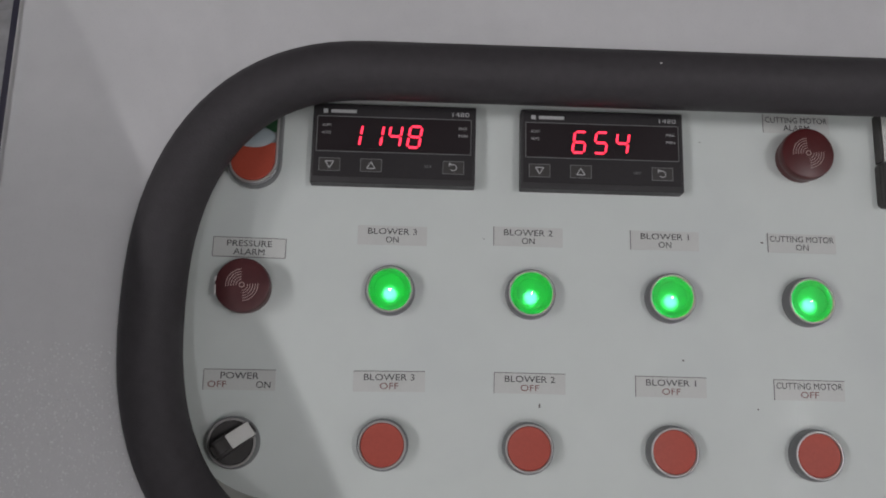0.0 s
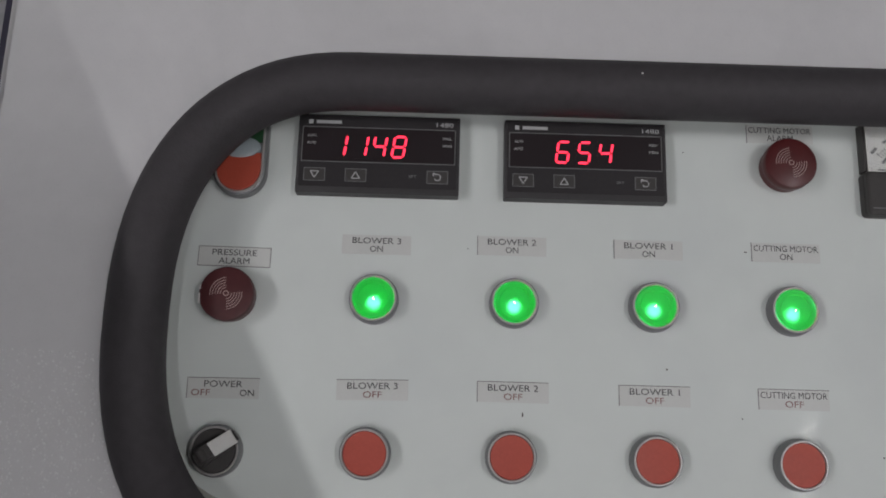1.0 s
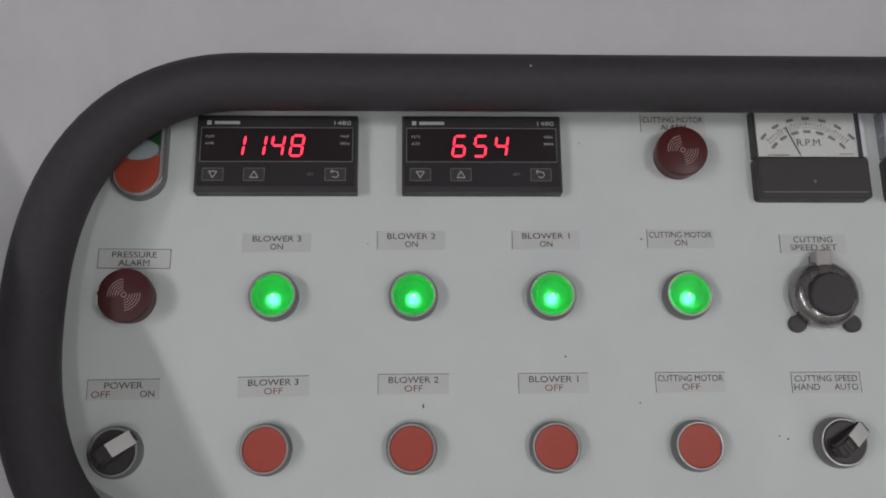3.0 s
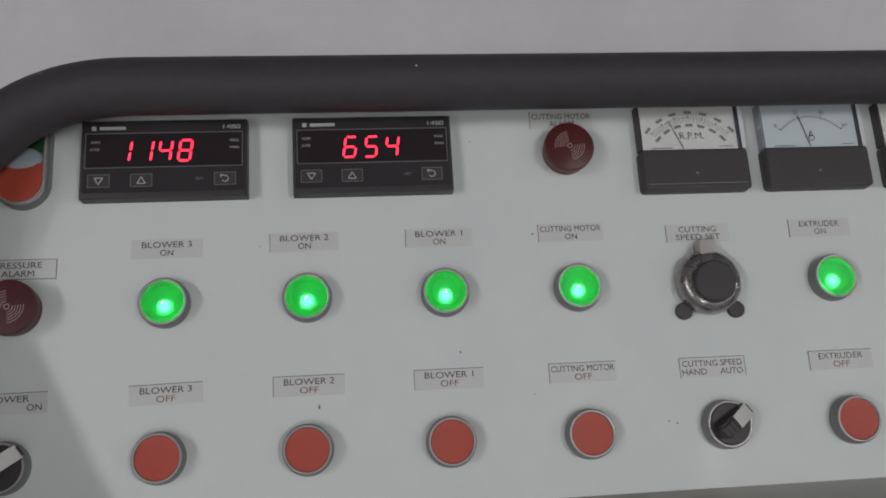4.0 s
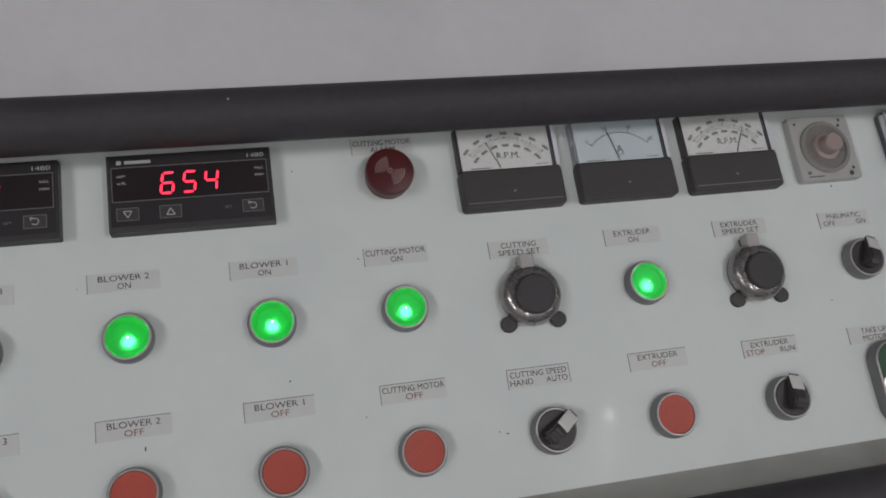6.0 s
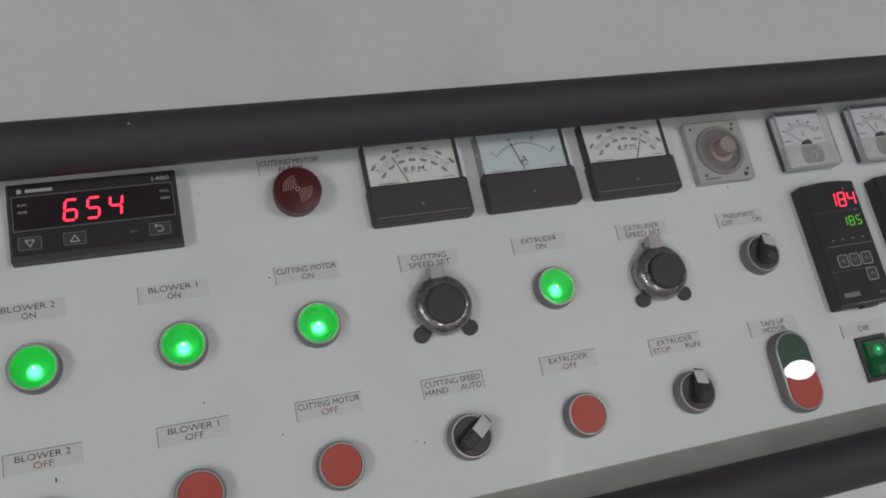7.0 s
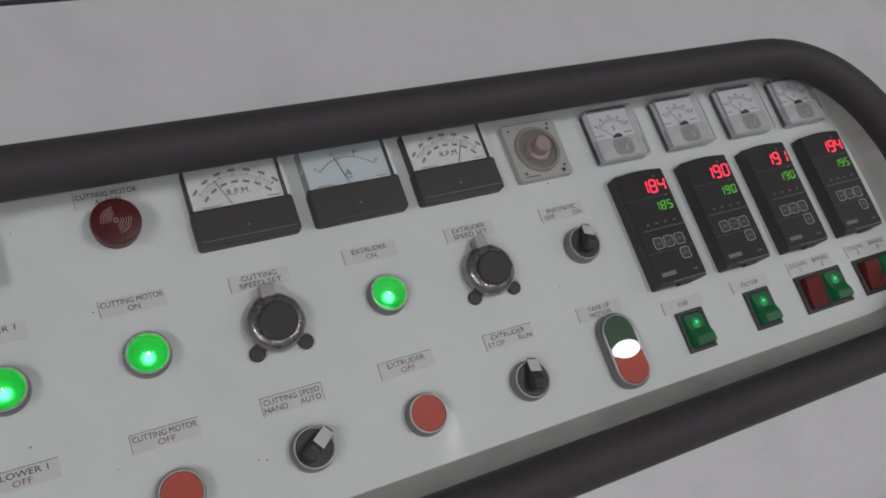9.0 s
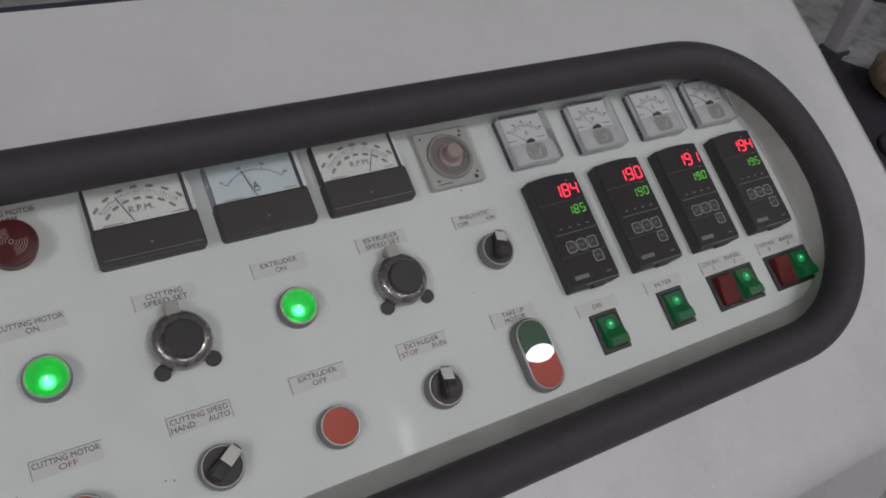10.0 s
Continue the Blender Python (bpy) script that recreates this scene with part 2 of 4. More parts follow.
def block(w, h, z0, z1, r=0.001, bevel=0.0006, cx=0.0, cy=0.0, seg=4, bm=None):
    """A slab with round corners and a softened front edge."""
    rings = []
    for inset, z in ((0, z0), (0, z1 - bevel), (bevel * 0.35, z1 - bevel * 0.35), (bevel, z1)):
        k = max(r - inset, 0.00005)
        rings.append([(cx + x, cy + y, z) for x, y in outline(w - 2 * inset, h - 2 * inset, k, seg)])
    return loops(rings, True, True, bm)


def frame_bm(w, h, r, wall, z0, z1, bevel=0.0005, cx=0.0, cy=0.0, seg=4):
    """A rim: a slab with round corners and a round-cornered hole."""
    rings = []
    for inset, z in ((0, z0), (0, z1 - bevel), (bevel, z1), (wall - bevel, z1), (wall, z1 - bevel), (wall, z0)):
        k = max(r - inset, 0.0002)
        rings.append([(cx + x, cy + y, z) for x, y in outline(w - 2 * inset, h - 2 * inset, k, seg)])
    rings.append(rings[0])
    return loops(rings, False, False)


def bar(x0, y0, x1, y1, width, z, thick=0.00012, bm=None):
    """A thin printed stroke from one point to another."""
    bm = bm or bmesh.new()
    d = Vector((x1 - x0, y1 - y0, 0))
    n = Vector((-d.y, d.x, 0)).normalized() * width / 2
    a, b = Vector((x0, y0, z)), Vector((x1, y1, z))
    low = [bm.verts.new(p) for p in (a - n, b - n, b + n, a + n)]
    top = [bm.verts.new(v.co + Vector((0, 0, thick))) for v in low]
    bm.faces.new(top)
    for i in range(4):
        bm.faces.new((low[i], low[(i + 1) % 4], top[(i + 1) % 4], top[i]))
    return bm


def arc_line(cx, cy, r, a0, a1, width, z, bm, steps=10):
    """A thin printed arc."""
    p = [(cx + r * math.cos(radians(a0 + (a1 - a0) * i / steps)), cy + r * math.sin(radians(a0 + (a1 - a0) * i / steps))) for i in range(steps + 1)]
    for (xa, ya), (xb, yb) in zip(p, p[1:]):
        bar(xa, ya, xb, yb, width, z, bm=bm)
    return bm


def box_outline(cx, cy, w, h, width, z, bm=None):
    bm = bm or bmesh.new()
    x0, x1, y0, y1 = cx - w / 2, cx + w / 2, cy - h / 2, cy + h / 2
    for a in ((x0, y0, x1, y0), (x1, y0, x1, y1), (x1, y1, x0, y1), (x0, y1, x0, y0)):
        bar(*a, width, z, bm=bm)
    return bm


# lettering: all strings are turned into flat meshes in one go
STRINGS = ["BLOWER 3", "BLOWER 2", "BLOWER 1", "CUTTING MOTOR", "PRESSURE", "ALARM", "POWER", "ON", "OFF", "CUTTING", "SPEED SET", "CUTTING SPEED",
           "HAND", "AUTO", "EXTRUDER", "STOP", "RUN", "PNEUMATIC", "TAKE UP", "MOTOR", "DIE", "FILTER", "COOLING", "BARREL", "1", "2",
           "1480", "ALM1", "ALM2", "MAX", "MIN", "SET", "R.P.M.", "A", "0", "20", "40", "60"]
letter_obs = {}
for word in STRINGS:
    curve = bpy.data.curves.new("lettering", "FONT")
    curve.body, curve.resolution_u = word, 3
    letter_obs[word] = new("lettering", curve)
bpy.context.view_layer.update()
graph = bpy.context.evaluated_depsgraph_get()
LETTERS = {}
for word, ob in letter_obs.items():
    me = bpy.data.meshes.new_from_object(ob.evaluated_get(graph))
    co = np.array([v.co[:] for v in me.vertices])
    LETTERS[word] = (me, co.min(0), co.max(0))
for ob in letter_obs.values():
    data = ob.data
    bpy.data.objects.remove(ob)
    bpy.data.curves.remove(data)


def lettering(word, cx, cy, width, height, z, material, parent, name="lettering"):
    """A word, width x height, centred at cx, cy and z in its parent."""
    src, lo, hi = LETTERS[word]
    me = src.copy()
    sx, sy = width / (hi[0] - lo[0]), height / (hi[1] - lo[1])
    for v in me.vertices:
        v.co = (cx + (v.co.x - (lo[0] + hi[0]) / 2) * sx, cy + (v.co.y - (lo[1] + hi[1]) / 2) * sy, z)
    me.materials.clear()
    me.materials.append(material)
    ob = new(name, me)
    ob.parent = parent
    return ob


# ---- the hall ----
def slab(name, lo, hi, material, label, category="wall"):
    bm = bmesh.new()
    bmesh.ops.create_cube(bm, size=1)
    for v in bm.verts:
        v.co = [(a + b) / 2 + c * (b - a) for a, b, c in zip(lo, hi, v.co)]
    me = bpy.data.meshes.new(name)
    bm.to_mesh(me)
    bm.free()
    me.materials.append(material)
    return tagged(new(name, me), label, category, kind="structure")


slab("floor", (-7, -6, -0.2), (10, 9, 0.0), CONCRETE, "worn shiny grey concrete factory floor", "floor")
slab("wall_north", (-7, 9, 0), (10, 9.2, CEILING), WALL_PAINT, "plain pale grey hall wall")
slab("wall_south", (-7, -6.2, 0), (10, -6, CEILING), WALL_PAINT, "plain pale grey hall wall")
slab("wall_west", (-7.2, -6.2, 0), (-7, 9.2, CEILING), WALL_PAINT, "plain pale grey hall wall")
# Unseen low wall, added to block the left lamps and shade the console.
slab("added_shade_wall", (-0.62, -2.6, 0), (-0.50, -0.16, 1.268), WALL_PAINT, "low plain grey wall, added unseen to shade the console's left end")
# Unseen window with a glowing sheet behind it, added for glare on the floor.
bm = bmesh.new()
for lo, hi in (((10, -6.2, 0), (10.2, 3.2, CEILING)), ((10, 8.2, 0), (10.2, 9.2, CEILING)), ((10, 3.2, 0), (10.2, 8.2, 0.8)), ((10, 3.2, 3.8), (10.2, 8.2, CEILING))):
    bmesh.ops.create_cube(bm, size=1, matrix=Matrix.Translation([(a + b) / 2 for a, b in zip(lo, hi)]) @ Matrix.Diagonal([b - a for a, b in zip(lo, hi)] + [1]))
me = bpy.data.meshes.new("wall_east")
bm.to_mesh(me)
bm.free()
me.materials.append(WALL_PAINT)
tagged(new("wall_east", me), "plain pale grey hall wall with an added unseen window", "wall", kind="structure")
slab("backdrop", (10.9, 2.0, 0.0), (11.0, 9.4, 5.0), DAYLIGHT, "glowing sheet outside the unseen window, added to brighten the floor", "backdrop")
slab("ceiling", (-7.2, -6.2, CEILING), (10.2, 9.2, CEILING + 0.2), ROOF, "plain pale sheet hall roof", "ceiling")

for lx, ly, share in LAMPS:
    fit = thing("ceiling_lamp", pose(lx, ly, CEILING), "long white fluorescent fitting under the hall roof", "lamp", "hall lamps")
    part("housing", block(0.34, 1.3, -0.10, 0.0, 0.02, 0.005), LAMP_BODY, fit)
    for dx in (-0.08, 0.08):
        tube = lathe([(0.018, -0.6), (0.018, 0.6)], 12)
        bmesh.ops.rotate(tube, verts=tube.verts, matrix=Matrix.Rotation(radians(90), 3, "X"))
        bmesh.ops.translate(tube, verts=tube.verts, vec=(dx, 0, -0.135))
        part("lamp_tube", tube, LAMP_TUBE, fit)

# ---- the console ----
SHEET = 0.028            # height of the console's top sheet over the sunk panel
LEFT, RIGHT, BACK, FRONT = -0.2177, 1.005, 0.206, -0.2557


def oval(x0, a0, x1, a1, yc, b, powers, n=40):
    """A closed curve: two straight runs joined by two half superellipses, with a roundness for each corner."""
    pts = []
    for cx, a, start in ((x1, a1, -90), (x0, a0, 90)):
        for i in range(n + 1):
            ang = radians(start + 180 * i / n)
            c, s = math.cos(ang), math.sin(ang)
            power = powers[(0 if s < 0 else 1) if cx == x1 else (2 if s > 0 else 3)]
            pts.append((cx + a * math.copysign(abs(c) ** (2 / power), c), yc + b * math.copysign(abs(s) ** (2 / power), s)))
        nx = x0 if cx == x1 else x1
        for i in range(1, 16):
            f = i / 16
            pts.append((cx + (nx - cx) * f, pts[n][1] if cx == x1 else yc - b))
    return pts


RIM = oval(-0.012, 0.1135, 0.790, 0.1305, -0.0478, 0.1373, (2.02, 2.4, 2.36, 2.4))
FLOOR_LINE = oval(-0.012, 0.112, 0.790, 0.104, -0.0345, 0.1195, (4.2, 3.0, 3.4, 3.2))

console = thing("control_console", PANEL, "pale grey painted control console with a sunk sloping panel", "console")

bm = bmesh.new()
hole = [bm.verts.new((x, y, SHEET)) for x, y in RIM]
rect = [bm.verts.new((x, y, SHEET)) for x, y in ((LEFT, FRONT), (RIGHT, FRONT), (RIGHT, BACK), (LEFT, BACK))]
edges = [bm.edges.new((ring[i], ring[(i + 1) % len(ring)])) for ring in (hole, rect) for i in range(len(ring))]
bmesh.ops.triangle_fill(bm, edges=edges, use_beauty=True)
bmesh.ops.recalc_face_normals(bm, faces=bm.faces)
sheet = part("top_sheet", bm, CONSOLE_PAINT, console, smooth=False)

roll_r, rows = 0.045, []
for i in range(13):
    a = radians(i * (90 - SLOPE + 28) / 12)
    rows.append((FRONT - roll_r * math.sin(a), SHEET - roll_r + roll_r * math.cos(a)))
down = Vector((0, -math.sin(radians(SLOPE)), -math.cos(radians(SLOPE))))
fy, fz = rows[-1]
front_drop = (HEIGHT + fy * math.sin(radians(SLOPE)) + fz * math.cos(radians(SLOPE)))
rows.append((fy + down.y * front_drop, fz + down.z * front_drop))
bm = bmesh.new()
va = [[bm.verts.new((x, y, z)) for y, z in rows] for x in (LEFT, RIGHT)]
for i in range(len(rows) - 1):
    bm.faces.new((va[0][i], va[1][i], va[1][i + 1], va[0][i + 1]))
part("front_panel", bm, CONSOLE_PAINT, console)
back_drop = HEIGHT + BACK * math.sin(radians(SLOPE)) + SHEET * math.cos(radians(SLOPE))
by, bz = BACK + down.y * back_drop, SHEET + down.z * back_drop
for x, s in ((LEFT, 1), (RIGHT, -1)):
    bm = bmesh.new()
    prof = [(BACK, SHEET), *[(y, z) for y, z in ((FRONT, SHEET), *rows[1:])], (by, bz)]
    loops([[(x + s * d, y, z) for y, z in prof] for d in (0.0005, 0.003)], bm=bm)
    part("side_panel", bm, CONSOLE_PAINT, console, smooth=False)
bm = bmesh.new()
loops([[(x, y, z) for x, y, z in ((LEFT, BACK + d, SHEET - 0.0005), (RIGHT, BACK + d, SHEET - 0.0005), (RIGHT, by + d, bz), (LEFT, by + d, bz))] for d in (-0.003, 0.0)], bm=bm)
part("back_panel", bm, CONSOLE_PAINT, console, smooth=False)
bm = bmesh.new()
for a in ((LEFT - 0.002, FRONT, LEFT - 0.002, BACK + 0.003), (LEFT, BACK + 0.0025, RIGHT, BACK + 0.0025)):
    bar(*a, 0.004, SHEET - 0.010, 0.0095, bm=bm)
part("edge_trim", bm, EDGE_TRIM, console, "dark blue edge strip", smooth=False)

# the sunk panel and the sloping lip round it
bm = bmesh.new()
loops([[(x, y, z) for x, y in FLOOR_LINE] for z in (-0.002, 0.0)], bm=bm)
part("panel_plate", bm, PANEL_PAINT, console, "off-white painted instrument panel", smooth=False)
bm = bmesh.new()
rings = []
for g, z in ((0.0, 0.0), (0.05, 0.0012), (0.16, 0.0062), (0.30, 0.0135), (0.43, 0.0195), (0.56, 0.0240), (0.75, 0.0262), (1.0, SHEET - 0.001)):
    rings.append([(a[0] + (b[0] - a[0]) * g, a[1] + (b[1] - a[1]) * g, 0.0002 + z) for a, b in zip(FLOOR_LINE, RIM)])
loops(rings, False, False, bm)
part("panel_lip", bm, SHADED_LIP_PAINT, console)

# the fat black foam tube on the rim
TUBE_R = 0.0168
bumper = thing("rubber_bumper", PANEL, "fat black foam rubber tube round the panel opening", "bumper")
bm = bmesh.new()
n, seg = len(RIM), 20
rings = []
for i in range(n):
    p, q = Vector((*RIM[i - 1], 0)), Vector((*RIM[(i + 1) % n], 0))
    t = (q - p).normalized()
    out = Vector((t.y, -t.x, 0))
    c = Vector((*RIM[i], SHEET))
    rings.append([c + out * (TUBE_R * math.cos(2 * math.pi * k / seg)) + Vector((0, 0, TUBE_R * math.sin(2 * math.pi * k / seg))) for k in range(seg)])
rings.append(rings[0])
loops(rings, False, False, bm)
bmesh.ops.remove_doubles(bm, verts=bm.verts, dist=1e-6)
part("foam_tube", bm, RUBBER, bumper)


# ---- label strips ----
def label_strip(x, y, lines, w=0.0405, h=0.0115, turn=0.0, edges="lt", tint=None):
    """lines: rows of (word, offset from the middle, width, ink)."""
    words = " ".join(word for row in lines for word, *_ in row).lower()
    ob = thing("label_strip", at(x, y, 0.0, turn), "clear tape label lettered " + words + " on the panel", "label", "panel labels")
    part("tape", block(w, h, 0.0, 0.00035, 0.0004, 0.0001), LABEL_TAPE, ob, smooth=False)
    bm = bmesh.new()
    for e, a in (("l", (-w / 2, -h / 2, -w / 2, h / 2)), ("t", (-w / 2, h / 2, w / 2, h / 2)), ("r", (w / 2, -h / 2, w / 2, h / 2)), ("b", (-w / 2, -h / 2, w / 2, -h / 2))):
        if e in edges:
            bar(*a, 0.00038, 0.0001, 0.0003, bm=bm)
    if edges:
        part("tape_edge", bm, LABEL_EDGE, ob, "thin dark edge line", smooth=False)
    for k, row in enumerate(lines):
        cy = 0.0 if len(lines) == 1 else (0.0024 - 0.0049 * k)
        for word, dx, ww, ink in row:
            lettering(word, dx, cy, ww, 0.0036, 0.0005, ink, ob)
    return ob


K, R = INK, INK_RED
for n, x, y in (("3", 0.0005, -0.0006), ("2", 0.0800, 0.0009), ("1", 0.1604, 0.0010)):
    label_strip(x, y, [[("BLOWER " + n, 0, 0.0285, K)], [("ON", 0, 0.0075, K)]], edges="" if n == "3" else "l")
    label_strip(x + 0.0013, -0.0849 if n == "3" else -0.0840, [[("BLOWER " + n, 0, 0.0285, K)], [("OFF", 0, 0.0105, R)]], edges="t" if n == "3" else "lt", turn=1.0 if n == "3" else 0)
label_strip(0.2417, 0.0017, [[("CUTTING MOTOR", 0, 0.038, K)], [("ON", 0, 0.0075, K)]], edges="l")
label_strip(0.2410, -0.0839, [[("CUTTING MOTOR", 0, 0.038, K)], [("OFF", 0, 0.0105, R)]])
label_strip(0.2425, 0.0757, [[("CUTTING MOTOR", 0, 0.038, K)], [("ALARM", 0, 0.016, K)]], edges="l")
label_strip(-0.0820, -0.0102, [[("PRESSURE", 0, 0.026, K)], [("ALARM", 0, 0.018, K)]], w=0.042, edges="lrtb", turn=-0.5)
label_strip(-0.0822, -0.0861, [[("POWER", 0, 0.0215, K)], [("OFF", -0.0125, 0.0105, R), ("ON", 0.0135, 0.0080, K)]], turn=0.5)
label_strip(0.3222, -0.0013, [[("CUTTING", 0, 0.024, K)], [("SPEED SET", 0, 0.0285, K)]], edges="l")
label_strip(0.3203, -0.0845, [[("CUTTING SPEED", 0, 0.037, K)], [("HAND", -0.0115, 0.015, K), ("AUTO", 0.0115, 0.014, K)]], edges="ltr", h=0.012)
label_strip(0.4024, -0.0001, [[("EXTRUDER", 0, 0.0265, K)], [("ON", 0, 0.0075, K)]], edges="l")
label_strip(0.4017, -0.0837, [[("EXTRUDER", 0, 0.028, K)], [("OFF", 0, 0.0105, R)]])
label_strip(0.4824, -0.0010, [[("EXTRUDER", 0, 0.028, K)], [("SPEED SET", 0, 0.0285, K)]], edges="l")
label_strip(0.4828, -0.0849, [[("EXTRUDER", 0, 0.028, K)], [("STOP", -0.0115, 0.0135, R), ("RUN", 0.0125, 0.011, K)]])
label_strip(0.5652, -0.0021, [[("PNEUMATIC", 0, 0.027, K)], [("OFF", -0.0125, 0.0095, K), ("ON", 0.0130, 0.0075, K)]], edges="l")
label_strip(0.5636, -0.0849, [[("TAKE UP", 0, 0.020, K)], [("MOTOR", 0, 0.019, K)]], edges="l")
label_strip(0.6390, -0.0986, [[("DIE", 0, 0.0095, K)]], edges="l", h=0.0105)
label_strip(0.7112, -0.0984, [[("FILTER", 0, 0.0185, K)]], edges="l", h=0.0105)
for x, d in ((0.7826, "2"), (0.8546, "1")):
    label_strip(x, -0.0976, [[("COOLING", -0.0135, 0.0205, K), ("BARREL", 0.0140, 0.019, K)], [(d, -0.0125, 0.0012 if d == "1" else 0.0022, K), (d, 0.0135, 0.0012 if d == "1" else 0.0022, K)]], w=0.0525, edges="l")


def squash(ob, k):
    """Makes a thing's parts k times as high."""
    for child in ob.children_recursive:
        for v in child.data.vertices:
            v.co.z *= k
    return ob


# ---- push buttons ----
def bezel_ring(ob, name="bezel"):
    part(name, lathe([(0.0144, 0.0), (0.0144, 0.0035), (0.0139, 0.0085), (0.0133, 0.0098)], 44, True, False), GREY_BEZEL, ob)
    part("bezel_rim", lathe([(0.0133, 0.0098), (0.0130, 0.0104), (0.0124, 0.0104), (0.0121, 0.0098), (0.0121, 0.004)], 44, False, False), BEZEL_RIM, ob)


def off_button(x, y, what):
    ob = thing("push_button", at(x, y), "flat red push button in a grey bezel, " + what, "push button", "red stop buttons")
    bezel_ring(ob)
    part("cap", lathe([(0.0120, 0.002), (0.0120, 0.0088), (0.0117, 0.0094), (0.0100, 0.0092), (0.004, 0.0090), (0.0006, 0.0090)], 40), RED_CAP, ob, "matt red cap")
    return ob


def on_button(x, y, what):
    ob = thing("push_button", at(x, y), "glowing green push button in a grey bezel, " + what, "push button", "green start buttons")
    bezel_ring(ob)
    part("reflector", lathe([(0.0121, 0.0085), (0.0116, 0.0030), (0.0085, 0.0022), (0.0006, 0.0020)], 36, False, True), CUP, ob, "glowing green reflector")
    part("bulb", lathe([(0.0034, 0.002), (0.0038, 0.0030), (0.0029, 0.0042), (0.0010, 0.0046)], 20, cy=-0.0020), LED, ob, "bright lamp")
    lens = part("lens", lathe([(0.0116, 0.0090), (0.0111, 0.0096), (0.0090, 0.0094), (0.0086, 0.0088), (0.0004, 0.0086), (0.0004, 0.0076), (0.0114, 0.0076), (0.0116, 0.0090)], 40, False, False), GREEN_LENS, ob, "clear green lens")
    lens.visible_shadow = False
    return ob


for x, what in ((0.0004, "for blower three"), (0.0812, "for blower two"), (0.1620, "for blower one"), (0.2423, "for the cutting motor"), (0.4037, "for the extruder")):
    squash(on_button(x, -0.0334, what), 0.82)
for x, what in ((-0.0006, "for blower three"), (0.0802, "for blower two"), (0.1606, "for blower one"), (0.2411, "for the cutting motor"), (0.4024, "for the extruder")):
    squash(off_button(x, -0.1197, what), 0.82)


# ---- selector switches ----
def selector(x, y, turn, what, half=0.0042, tail=0.0136, back=0.0102, head=0.0008):
    ob = thing("selector_switch", at(x, y), "black rotary selector with a white pointer, " + what, "selector switch", "selector switches")
    bezel_ring(ob)
    part("dial", lathe([(0.0120, 0.002), (0.0120, 0.0100), (0.0115, 0.0108), (0.0006, 0.0108)], 36), BLACK_SATIN, ob)
    top = [(-back, 0.0200), (-back + 0.0022, 0.0232), (-0.0035, 0.0238), (0.0140, 0.0132), (0.0146, 0.0122)]
    ring = [(-back + 0.0006, 0.0105), *top, (0.0146, 0.0113), (0.0110, 0.0105)]
    grip = loops([[(u, w, z) for u, z in ring] for w in (-0.0046, 0.0046)])
    bmesh.ops.bevel(grip, geom=grip.edges[:], offset=0.0017, segments=3, affect="EDGES")
    bmesh.ops.rotate(grip, verts=grip.verts, matrix=Matrix.Rotation(radians(turn), 3, "Z"))
    g = part("grip", grip, BLACK_SATIN, ob)
    fall = 0.0106 / 0.0175
    slope = [(head, 0.0241 - fall * (head + 0.0035)), (tail, 0.0241 - fall * (tail + 0.0035)), (tail + 0.0003, 0.0228 - fall * (tail + 0.0035)), (head, 0.0228 - fall * (head + 0.0035))]
    ins = loops([[(u, w, z) for u, z in slope] for w in (-half, half)])
    bmesh.ops.rotate(ins, verts=ins.verts, matrix=Matrix.Rotation(radians(turn), 3, "Z"))
    bmesh.ops.bevel(ins, geom=ins.edges[:], offset=0.0003, segments=1, affect="EDGES")
    part("pointer", ins, WHITE_INSERT, g, "white pointer insert")
    return squash(ob, 0.82)


selector(-0.0826, -0.1204, 37, "turned to on")
selector(0.3231, -0.1185, 36, "turned to auto")
selector(0.4847, -0.1195, 76, "turned to run", 0.0042, 0.0136, 0.0085, 0.0042)
selector(0.5690, -0.0330, 68, "turned to on", 0.0042, 0.0136, 0.0085, 0.0042)


# ---- alarm sounders ----
def sounder(x, y, material, what, turn):
    ob = thing("alarm_sounder", at(x, y), what, "alarm", "alarm sounders")
    part("body", lathe([(0.0145, 0.0), (0.0145, 0.0075), (0.0140, 0.0085)], 44, True, False), material, ob)
    part("cap", lathe([(0.0140, 0.0082), (0.0153, 0.0085), (0.0155, 0.0092), (0.0155, 0.0155), (0.0150, 0.0166), (0.0141, 0.0170), (0.0006, 0.0170)], 44, False), material, ob)
    bm = bmesh.new()
    arc_line(0, 0, 0.0014, 0, 360, 0.00055, 0.0171, bm, 16)
    for a0 in (95 + turn, 275 + turn):
        for k in range(5):
            arc_line(0, 0, 0.0032 + 0.00145 * k, a0, a0 + 92, 0.00042, 0.0171, bm, 10)
    part("sound_mark", bm, ALARM_MARK, ob, "pale arcs of the sound sign", smooth=False)
    return squash(ob, 0.77)


chipped = sounder(-0.0820, -0.0341, ALARM_BROWN, "dark brown-red round alarm sounder, chipped, below its label", 0)
for dy, h in ((0.0035, 0.0030), (-0.0030, 0.0055)):
    part("chip", block(0.0011, h, 0.0116, 0.0130, 0.0003, 0.0002, cx=-0.0149, cy=dy), WHITE_INSERT, chipped, "pale chipped edge")
sounder(0.2432, 0.0535, ALARM_RED, "deep red round alarm sounder on the panel", 0)


# ---- double push buttons ----
def stadium(w, h, z0, z1, bevel):
    return block(w, h, z0, z1, w / 2 - 0.0001, bevel, seg=12)


